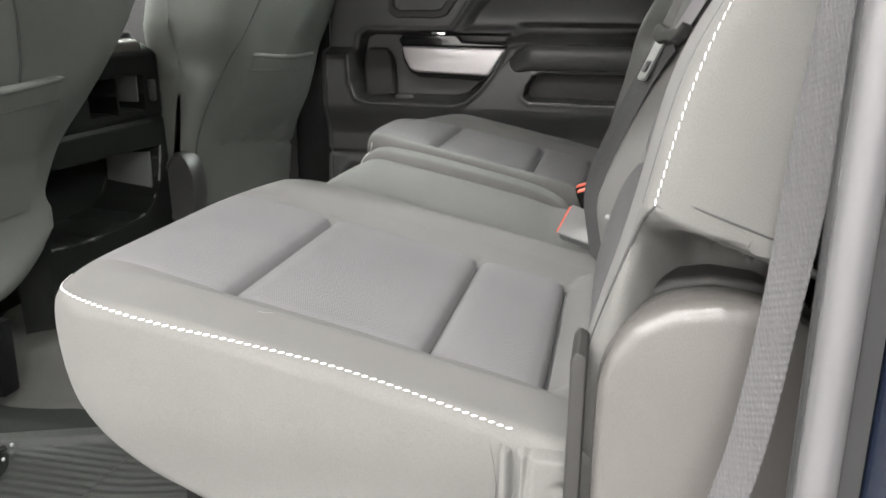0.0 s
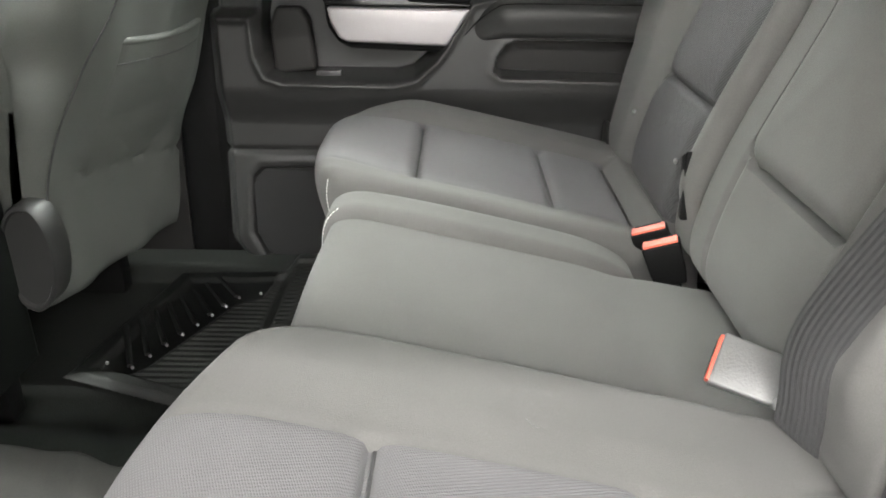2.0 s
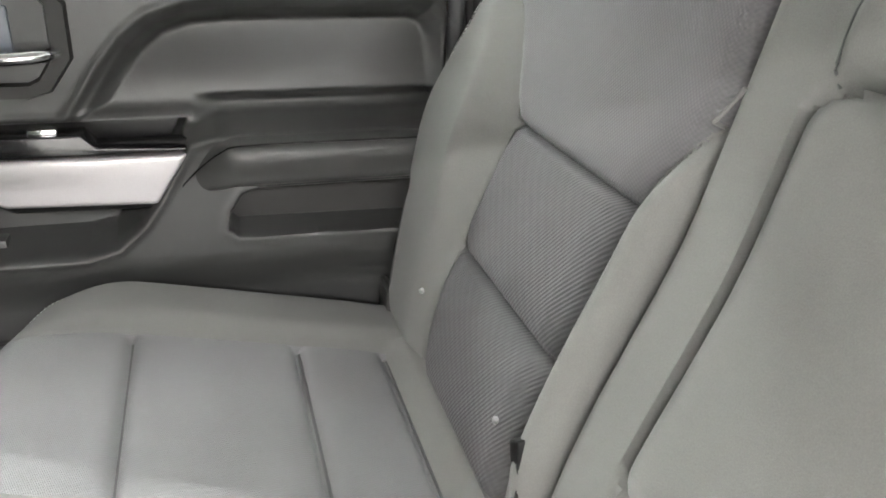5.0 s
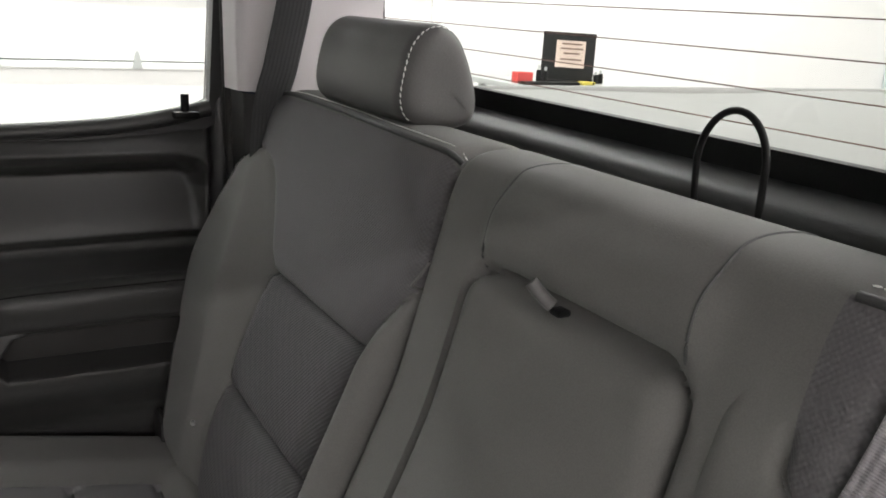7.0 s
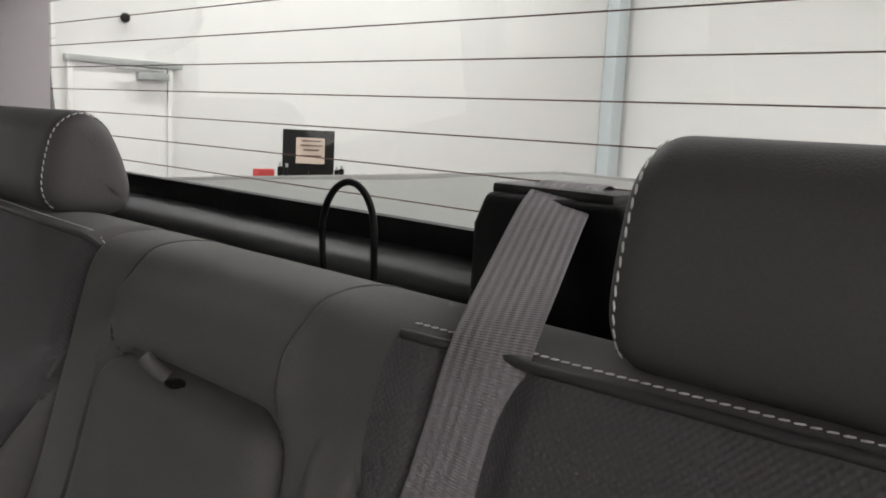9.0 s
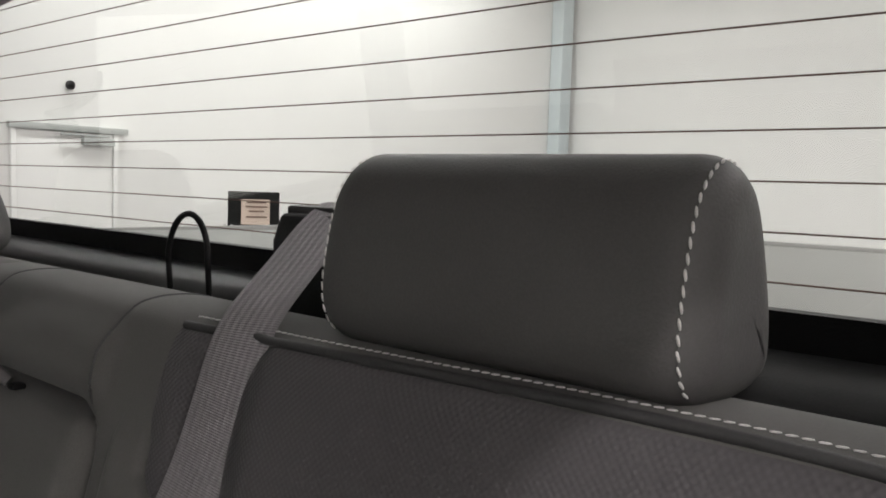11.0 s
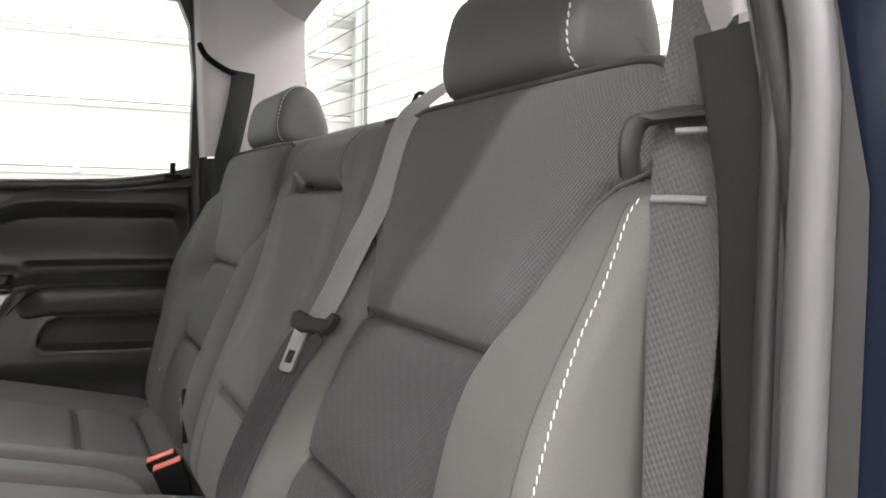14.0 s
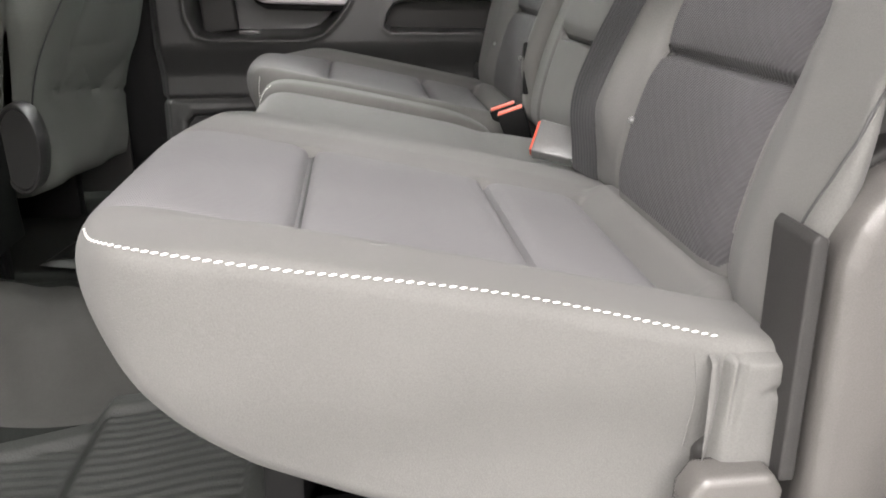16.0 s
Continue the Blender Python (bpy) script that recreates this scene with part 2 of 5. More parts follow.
def stitches(name, pts, out, parent, step=0.0058, size=(0.0046, 0.0015, 0.0010), slant=0.2):
    """White thread along a line: one small rounded stitch after another."""
    pts = np.array(pts, float)
    l = np.r_[0, np.cumsum(np.linalg.norm(np.diff(pts, axis=0), axis=1))]
    bm = bmesh.new()
    for s in np.arange(step / 2, l[-1], step):
        a, b = (Vector([np.interp(s + e, l, pts[:, k]) for k in range(3)]) for e in (-0.002, 0.002))
        d = (b - a).normalized()
        way = out[min(int(s / l[-1] * len(out)), len(out) - 1)] if isinstance(out, list) else Vector(out)
        n = (way - d * way.dot(d)).normalized()
        rot = Matrix((d, n.cross(d), n)).transposed().to_4x4()
        m = Matrix.Translation((a + b) / 2) @ rot @ Matrix.Rotation(slant, 4, "Z") @ Matrix.Diagonal((*[q / 2 for q in size], 1))
        bmesh.ops.create_icosphere(bm, subdivisions=1, radius=1, matrix=m)
    return part(name, bm, THREAD, parent, "white contrast stitching")


def smooth_loop(ctrl, n, rounds=3):
    p = np.array(ctrl, float)
    for _ in range(rounds):
        q = np.roll(p, -1, 0)
        p = np.stack([0.75 * p + 0.25 * q, 0.25 * p + 0.75 * q], 1).reshape(-1, 2)
    p = np.vstack([p, p[:1]])
    l = np.r_[0, np.cumsum(np.linalg.norm(np.diff(p, axis=0), axis=1))]
    at = np.linspace(0, l[-1], n, endpoint=False)
    return np.stack([np.interp(at, l, p[:, k]) for k in range(2)], 1)


def upholstered(parent, ctrl, y0, y1, round_by, regions, puff=None, shape=None, n=220, step=0.006, caps=5):
    """A padded body: a rounded outline in x and z, carried from y0 to y1 with rounded ends.
    puff(x, y, z, nx, nz) pushes the skin out; shape(points) bends it; regions(x, y, z) names the panel and cloth of each face."""
    loop = smooth_loop(ctrl, n)
    tang = np.roll(loop, -1, 0) - np.roll(loop, 1, 0)
    area = np.sum(loop[:, 0] * np.roll(loop[:, 1], -1) - np.roll(loop[:, 0], -1) * loop[:, 1])
    norm = np.stack([tang[:, 1], -tang[:, 0]], 1) * (1 if area > 0 else -1)
    norm /= np.linalg.norm(norm, axis=1)[:, None] + 1e-9
    arc = np.linspace(0, math.pi / 2, 7)
    lows = [(y0 + round_by * (1 - math.cos(a)), round_by * (1 - math.sin(a))) for a in arc[:-1]]
    highs = [(y1 - round_by * (1 - math.cos(a)), round_by * (1 - math.sin(a))) for a in arc[:-1][::-1]]
    mids = [(v, 0.0) for v in np.arange(y0 + round_by, y1 - round_by, step)] + [(y1 - round_by, 0.0)]
    rows = [(y0, round_by)] * caps + lows + mids + highs + [(y1, round_by)] * caps
    shrink = np.ones(len(rows))
    shrink[:caps], shrink[-caps:] = np.linspace(0.04, 1, caps + 1)[:-1], np.linspace(1, 0.04, caps + 1)[1:]
    heart = loop.mean(0)
    X = np.stack([heart[0] + (loop[:, 0] - norm[:, 0] * d - heart[0]) * k for (_, d), k in zip(rows, shrink)])
    Z = np.stack([heart[1] + (loop[:, 1] - norm[:, 1] * d - heart[1]) * k for (_, d), k in zip(rows, shrink)])
    Y = np.stack([np.full(n, y) for y, _ in rows])
    NX, NZ = np.broadcast_to(norm[:, 0], X.shape), np.broadcast_to(norm[:, 1], X.shape)
    if puff:
        d = puff(X, Y, Z, NX, NZ) * (shrink[:, None] > 0.99)
        X, Z = X + NX * d, Z + NZ * d
    fx, fy, fz = X.copy(), Y.copy(), Z.copy()
    if shape:
        X, Y, Z = shape(X, Y, Z)
    groups = {}
    m = len(rows)
    for i in range(m - 1):
        for j in range(n):
            k = (j + 1) % n
            cx, cy, cz = (fx[i, j] + fx[i + 1, k]) / 2, (fy[i, j] + fy[i + 1, k]) / 2, (fz[i, j] + fz[i + 1, k]) / 2
            groups.setdefault(regions(cx, cy, cz), []).append(((i, j), (i, k), (i + 1, k), (i + 1, j)))
    main = regions(X[0].mean(), y0 - 1, 0)
    groups.setdefault(main, []).append(tuple((0, j) for j in range(n))[::-1])
    groups[main].append(tuple((m - 1, j) for j in range(n)))
    made = {}
    top = parent
    for (label, mat), faces in sorted(groups.items(), key=lambda g: g[0] != main):
        index, vs, fs = {}, [], []
        for f in faces:
            for key in f:
                if key not in index:
                    index[key] = len(vs)
                    vs.append((X[key], Y[key], Z[key]))
            fs.append([index[key] for key in f])
        bm = bmesh.new()
        bv = [bm.verts.new(v) for v in vs]
        for f in fs:
            bm.faces.new([bv[q] for q in f])
        if area > 0:
            bmesh.ops.reverse_faces(bm, faces=bm.faces)
        made[label] = part(label.split(":")[0].strip(), bm, mat, top, label.split(":")[1] if ":" in label else "")
        if (label, mat) == main:
            top = made[label]
    return made


def groove(d, width=0.004):
    return np.exp(-(d / width) ** 2)


def ramp(a, lo, hi):
    t = np.clip((a - lo) / (hi - lo), 0, 1)
    return t * t * (3 - 2 * t)


def inside(px, pz, poly):
    """Signed distance to a polygon, positive inside."""
    poly = np.array(poly, float)
    best = np.full(px.shape, 1e9)
    odd = np.zeros(px.shape, bool)
    for a, b in zip(poly, np.roll(poly, -1, 0)):
        e = b - a
        s = np.clip(((px - a[0]) * e[0] + (pz - a[1]) * e[1]) / (e @ e), 0, 1)
        best = np.minimum(best, np.hypot(px - a[0] - e[0] * s, pz - a[1] - e[1] * s))
        if a[1] != b[1]:
            odd ^= ((a[1] > pz) != (b[1] > pz)) & (px < (b[0] - a[0]) * (pz - a[1]) / (b[1] - a[1]) + a[0])
    return np.where(odd, best, -best)


def relief(name, us, vs, to_point, material, parent=None, label="", keep=None, flip=False):
    """A moulded panel: a grid over two directions, bent by to_point(u, v)."""
    U, V = np.meshgrid(us, vs, indexing="ij")
    P = np.stack(to_point(U, V), -1)
    bm = bmesh.new()
    ok = keep(U, V) if keep else np.ones(U.shape, bool)
    grid = [[bm.verts.new(P[i, j]) if ok[i, j] else None for j in range(len(vs))] for i in range(len(us))]
    for i in range(len(us) - 1):
        for j in range(len(vs) - 1):
            f = (grid[i][j], grid[i + 1][j], grid[i + 1][j + 1], grid[i][j + 1])
            if all(f):
                bm.faces.new(f[::-1] if flip else f)
    return part(name, bm, material, parent, label)


def prism(poly, lo, hi, axis="y", bevel=0.004):
    """A bevelled slab: a polygon in the two other directions, between lo and hi along the axis."""
    bm = bmesh.new()
    put = {"y": lambda a, b, c: (a, c, b), "x": lambda a, b, c: (c, a, b), "z": lambda a, b, c: (a, b, c)}[axis]
    f = bm.faces.new([bm.verts.new(put(a, b, lo)) for a, b in poly])
    r = bmesh.ops.extrude_face_region(bm, geom=[f])
    moved = [g for g in r["geom"] if isinstance(g, bmesh.types.BMVert)]
    step = hi - lo
    bmesh.ops.translate(bm, verts=moved, vec=put(0, 0, step))
    bmesh.ops.recalc_face_normals(bm, faces=bm.faces)
    if bevel:
        bmesh.ops.bevel(bm, geom=list(bm.edges), offset=bevel, segments=3, profile=0.6, affect="EDGES", clamp_overlap=True)
    return bm


def rounded(x0, z0, x1, z1, r, n=5):
    pts = []
    for cx, cz, a0 in ((x1 - r, z1 - r, 0), (x0 + r, z1 - r, 90), (x0 + r, z0 + r, 180), (x1 - r, z0 + r, 270)):
        pts += [(cx + r * math.cos(radians(a0 + 90 * k / n)), cz + r * math.sin(radians(a0 + 90 * k / n))) for k in range(n + 1)]
    return pts


def skin_of(obs):
    """Search trees of some meshes, in the place's metres."""
    return [(BVHTree.FromPolygons([v.co + base_of(o) for v in o.data.vertices], [tuple(p.vertices) for p in o.data.polygons]), o) for o in obs]


def snapped(pts, skins, lift):
    """The points laid on the nearest skin, lifted along its normal, and those normals."""
    out, ways = [], []
    for p in pts:
        place, normal, _, _ = min((t.find_nearest(Vector(p)) for t, _ in skins), key=lambda h: h[3])
        out.append(place + normal * lift)
        ways.append(normal)
    for _ in range(6):
        out = [out[0]] + [(a + 2 * c + d) / 4 for a, c, d in zip(out, out[1:], out[2:])] + [out[-1]]
    return [tuple(o) for o in out], ways


def cast(pts, way, skins, lift):
    """The points moved along one way until they meet a skin, then lifted back a little."""
    out, d = [], Vector(way).normalized()
    for p in pts:
        hits = [h for h in (t.ray_cast(Vector(p) - d * 0.5, d) for t, _ in skins) if h[0] is not None]
        out.append(tuple(min(hits, key=lambda h: h[3])[0] - d * lift) if hits else tuple(p))
    return out

# ---- the garage ----
# Unseen floor, kept dark to cut light bounced up into the cab.
box("ground", (-7, -11, GROUND - 0.2), (11.5, 7, GROUND), CONCRETE, bevel=0)
tagged(bpy.data.objects["ground"], "grey sealed concrete garage floor", "floor", kind="structure")
for nm, lo, hi, lab in (
    ("wall_right", (2.42, 6.0, GROUND), (10.5, 6.2, 4.6), "white painted garage wall beside the overhead door"),
    ("wall_right_front", (-7, 6.0, GROUND), (-2.6, 6.2, 4.6), "white painted garage wall"),
    ("wall_right_lintel", (-2.6, 6.0, 2.75), (2.42, 6.2, 4.6), "white painted wall over the overhead door"),
    ("wall_back", (10.3, -11, GROUND), (10.5, 6.0, 4.6), "white painted garage back wall"),
    # Unseen near and front walls, kept white to bounce light into the cab.
    ("wall_left", (-7, -11, GROUND), (10.3, -10.8, 4.6), "white painted garage wall"),
    ("wall_front", (-7, -10.8, GROUND), (-6.8, 6.0, 4.6), "unseen white front wall that bounces light into the cab"),
    ("garage_ceiling", (-7, -11, 4.6), (10.5, 6.2, 4.8), "white painted garage ceiling"),
):
    tagged(box(nm, lo, hi, WALL, bevel=0), lab, "ceiling" if "ceiling" in nm else "wall", kind="structure")

# overhead door: sections with a stepped joint, hinges, track
OD = thing("overhead_door", (0, 6.05, GROUND), "white sectional steel overhead garage door, closed", "garage door", kind="structure")
JOINTS = [GROUND + 0.02, -0.06, 0.48, 1.02, 1.55, 2.09, 2.74]
for za, zb in zip(JOINTS, JOINTS[1:]):
    prof = [(-2.58, za + 0.004), (2.38, za + 0.004), (2.38, zb - 0.008), (-2.58, zb - 0.008)]
    sec = part("section", prism(prof, 6.02, 6.08, "y", 0.006), PANEL, OD)
    box("joint_rail", (-2.58, 5.985, zb - 0.055), (2.38, 6.017, zb - 0.018), PANEL, sec, bevel=0.006)
    for hx in (-1.93, -0.96, 0.02, 0.93, 1.9):
        bm = prism([(hx - 0.035, zb - 0.05), (hx + 0.035, zb - 0.05), (hx + 0.018, zb + 0.05), (hx, zb + 0.085), (hx - 0.018, zb + 0.05)], 5.965, 5.98, "y", 0.003)
        part("hinge", bm, GALV, sec, "galvanised hinge plate")
TR = thing("door_track", (2.27, 5.9, GROUND), "galvanised vertical garage door track with brackets", "door track")
box("rail", (2.25, 5.86, GROUND), (2.31, 5.96, 3.3), GALV, TR)
box("rail_flange", (2.34, 5.93, GROUND), (2.36, 6.0, 3.3), GALV, TR)
for bz in (-0.2, 0.5, 1.15, 1.75, 2.3, 2.85):
    box("bracket", (2.02, 5.93, bz), (2.249, 5.97, bz + 0.07), GALV, TR)
    box("bolt_plate", (2.06, 5.88, bz + 0.09), (2.245, 5.92, bz + 0.15), GALV, TR)

# walk-through door in the right wall
WD = thing("walk_door", (2.9, 5.98, GROUND), "white steel walk-through door with a closer, shut", "door", kind="structure")
box("leaf", (2.56, 5.965, GROUND + 0.01), (3.33, 5.998, 1.285), PANEL, WD)
for nm, lo, hi in (("frame_side", (2.515, 5.95, GROUND), (2.555, 5.999, 1.29)), ("frame_side", (3.335, 5.95, GROUND), (3.375, 5.999, 1.29)), ("frame_head", (2.50, 5.94, 1.292), (3.46, 5.999, 1.342))):
    box(nm, lo, hi, GALV if nm == "frame_head" else PANEL, WD, "grey frame" if nm == "frame_head" else "")
box("closer", (3.06, 5.90, 1.19), (3.32, 5.96, 1.25), GALV, WD, "grey door closer")
box("closer_arm", (2.88, 5.91, 1.258), (3.28, 5.93, 1.275), GALV, WD)
box("column", (9.86, 5.80, GROUND), (10.12, 5.99, 4.59), BLUE_PAINT)
tagged(bpy.data.objects["column"], "pale blue painted steel wall column", "column", kind="structure")
bm = bmesh.new()
bmesh.ops.create_uvsphere(bm, u_segments=14, v_segments=8, radius=0.038, matrix=Matrix.Translation((2.98, 5.97, 1.66)))
tagged(part("wall_sensor", bm, BLACK), "small round black sensor on the white wall", "sensor")

# work cart with a printed card stand and small goods
CART = thing("work_cart", (3.85, 4.9, GROUND), "grey steel work cart against the wall", "cart")
box("worktop", (3.3, 4.55, 0.44), (4.9, 5.2, 0.48), GALV, CART)
for cx in (3.34, 4.8):
    for cy in (4.6, 5.12):
        box("leg", (cx, cy, GROUND), (cx + 0.05, cy + 0.05, 0.438), GALV, CART)
tilt = Matrix.Rotation(radians(-8), 4, "X")
ST = thing("card_stand", (3.85, 4.75, 0.48), "dark stand holding a printed tan card", "sign")
TURN_ST = Matrix.Rotation(radians(-38), 4, "Z")
part("backing", block(bmesh.new(), (3.67, 4.735, 0.50), (4.07, 4.765, 0.86), 0.008, 2, TURN_ST @ tilt), BLACK, ST)
card = part("card", block(bmesh.new(), (3.75, 4.71, 0.60), (3.97, 4.716, 0.80), 0, 1, TURN_ST @ tilt), PAPER, ST, "tan printed card")
part("foot", block(bmesh.new(), (3.66, 4.68, 0.482), (4.08, 4.80, 0.505), 0.005, 2, TURN_ST), BLACK, ST)
for bz, bw in ((0.77, 0.15), (0.735, 0.17), (0.70, 0.12), (0.655, 0.16), (0.63, 0.1)):
    part("print_line", block(bmesh.new(), (3.86 - bw / 2, 4.700, bz), (3.86 + bw / 2, 4.703, bz + 0.012), 0, 1, TURN_ST @ tilt), INK, card)
tagged(box("carton", (3.38, 4.70, 0.481), (3.52, 4.78, 0.56), RED_BOX), "small red carton on the cart", "carton")
for bx, bh in ((3.57, 0.13), (3.63, 0.12), (4.12, 0.09), (4.17, 0.1)):
    bt = thing("bottle", (bx, 4.7, 0.481), "small dark plastic bottle on the cart", "bottle", "bottles on the cart")
    part("body", tube(bmesh.new(), [(bx, 4.7, 0.482), (bx, 4.7, 0.482 + bh * 0.7), (bx, 4.7, 0.482 + bh * 0.76)], 0.02, 12, up=(0, 1, 0)), BLACK, bt)
    part("cap", tube(bmesh.new(), [(bx, 4.7, 0.484 + bh * 0.77), (bx, 4.7, 0.484 + bh)], 0.01, 10, up=(0, 1, 0)), GALV, bt)

tagged(box("tray", (3.36, 4.56, 0.481), (3.86, 4.66, 0.503), BLACK, bevel=0.006), "shallow black tray on the cart", "tray")
tagged(box("cloth_pad", (3.90, 4.57, 0.481), (4.02, 4.65, 0.507), YELLOW, bevel=0.01), "folded yellow cloth on the cart", "cloth")

CAB = thing("storage_cabinet", (3.95, 1.26, GROUND), "white steel storage cabinet with rounded top corners", "cabinet")
part("body", prism([(1.03, GROUND + 0.08), (1.03, 0.90), (1.045, 0.925), (1.07, 0.933), (1.44, 0.933), (1.462, 0.928), (1.47, 0.91), (1.47, GROUND + 0.08)], 3.78, 4.2, "x", 0.012), PANEL, CAB)
part("door_leaf", prism([(1.05, GROUND + 0.10), (1.05, 0.885), (1.06, 0.90), (1.44, 0.90), (1.45, 0.885), (1.45, GROUND + 0.10)], 3.75, 3.776, "x", 0.006), PANEL, CAB)
for fy in (1.08, 1.40):
    box("foot", (3.82, fy, GROUND), (3.88, fy + 0.04, GROUND + 0.078), GALV, CAB)
    box("foot", (4.10, fy, GROUND), (4.16, fy + 0.04, GROUND + 0.078), GALV, CAB)

# ---- truck body and cab shell ----
ROOF = 1.235
tagged(box("cab_floor", (-1.95, -0.86, 0.02), (0.33, 0.86, 0.06), MAT, bevel=0), "dark cab floor pan", "floor", kind="structure")
relief("headliner", np.linspace(-1.2, 0.31, 40), np.linspace(-0.70, 0.76, 40),
       lambda x, y: (x, y, ROOF - 0.055 * (np.abs(y) / 0.76) ** 4 - 0.05 * ramp(x, 0.12, 0.31) ** 2), HEADLINER, flip=True)
tagged(bpy.data.objects["headliner"], "pale grey fabric cab headliner", "ceiling", kind="structure")
tagged(box("roof_skin", (-1.22, -0.75, ROOF + 0.02), (0.36, 0.80, ROOF + 0.05), PAINT, bevel=0.01), "dark navy truck roof", "roof", kind="structure")
# Unseen bulkhead, raised to hold back light from the front.
tagged(box("dash_bulkhead", (-1.99, -0.86, 0.06), (-1.952, 0.86, 0.98), BLACK, bevel=0), "unseen dark dashboard bulkhead that keeps front light out of the cab", "wall", kind="structure")
# Added out of view to place the roof-edge shadow on the seats.
tagged(box("roof_rail", (-1.22, -0.745, 1.172), (0.09, -0.698, ROOF + 0.018), HEADLINER, bevel=0.012), "unseen pale roof rail that sets the shadow edge over the door opening", "trim", kind="structure")
for s, nm in ((1, "front_door_right"), (-1, "front_door_left")):
    tagged(box(nm, (-1.95, min(s * 0.81, s * 0.87), 0.03), (-0.80, max(s * 0.81, s * 0.87), 0.80), PLASTIC), "dark front door panel, closed", "door", kind="structure")
    # Unseen panes, added to block direct lamp light at the front.
    fw = box("front_window", (-1.95, min(s * 0.80, s * 0.804), 0.79), (-0.79, max(s * 0.80, s * 0.804), ROOF + 0.03), GLASS, bevel=0)
    tagged(fw, "unseen front window glass that keeps direct lamp light out", "window", kind="structure")
    tagged(box("pillar_trim_b", (-0.795, min(s * 0.812, s * 0.868), 0.03), (-0.725, max(s * 0.812, s * 0.868), ROOF), BLACK, bevel=0.015), "dark plastic centre pillar trim", "pillar", kind="structure")

WS = part("windshield", prism([(-1.972, 0.980), (-1.200, 1.268), (-1.202, 1.274), (-1.974, 0.986)], -0.80, 0.80, "y", 0), GLASS, smooth=False)
WS.visible_shadow = False
tagged(WS, "slanted windshield glass over the dashboard", "window", kind="structure")

# rear wall of the cab, under the window
relief("rear_panel", np.linspace(-0.79, 0.79, 90), np.linspace(0.06, 0.874, 110),
       lambda y, z: (0.325 - 0.030 * np.exp(-((z - 0.846) / 0.022) ** 2) + 0.026 * ramp(z, 0.858, 0.874) , y, z), PANEL_VINYL)
tagged(bpy.data.objects["rear_panel"], "dark vinyl rear cab panel under the window", "panel", kind="structure")
tagged(box("rear_cab_wall", (0.345, -0.82, 0.06), (0.375, 0.82, 0.872), PAINT, bevel=0), "navy rear cab wall", "wall", kind="structure")

RW = thing("rear_window", (0.34, 0, 0.9), "heated rear window with thin defroster lines", "window", kind="structure")


def win_x(z):
    return 0.335 - 0.10 * (z - 0.89)


WIN = dict(y0=-0.735, y1=0.735, z0=0.892, z1=1.215)
glass = part("pane", prism([(y, z) for y, z in rounded(-0.75, 0.885, 0.75, 1.23, 0.07)], 0.0, 0.004, "x", 0), GLASS, RW, "clear glass")
glass.data.transform(Matrix.Translation((0.34, 0, 0.9)))
glass.data.transform(Matrix(((1, 0, -0.10, 0.335 + 0.089), (0, 1, 0, 0), (0, 0, 1, 0), (0, 0, 0, 1))))
glass.data.transform(Matrix.Translation((-0.34, 0, -0.9)))
glass.visible_shadow = False
outer, inner = rounded(-0.80, 0.858, 0.80, 1.255, 0.08, 8), rounded(WIN["y0"], WIN["z0"], WIN["y1"], WIN["z1"], 0.06, 8)
bm = bmesh.new()
rings = []
for loop_pts, dx in ((outer, -0.004), (inner, -0.004), (inner, 0.012), (outer, 0.012)):
    rings.append([bm.verts.new((win_x(z) + dx, y, z)) for y, z in loop_pts])
for a, b in zip(rings, rings[1:] + rings[:1]):
    for k in range(len(a)):
        bm.faces.new((a[k], a[(k + 1) % len(a)], b[(k + 1) % len(a)], b[k]))
bmesh.ops.recalc_face_normals(bm, faces=bm.faces)
part("window_frame", bm, BLACK, RW, "black window surround")
for k in range(11):
    z = 0.908 + 0.0289 * k
    part("defroster_line", tube(bmesh.new(), [(win_x(z) - 0.002, y, z) for y in np.linspace(-0.725, 0.725, 3)], 0.0006, 6), INK, RW)

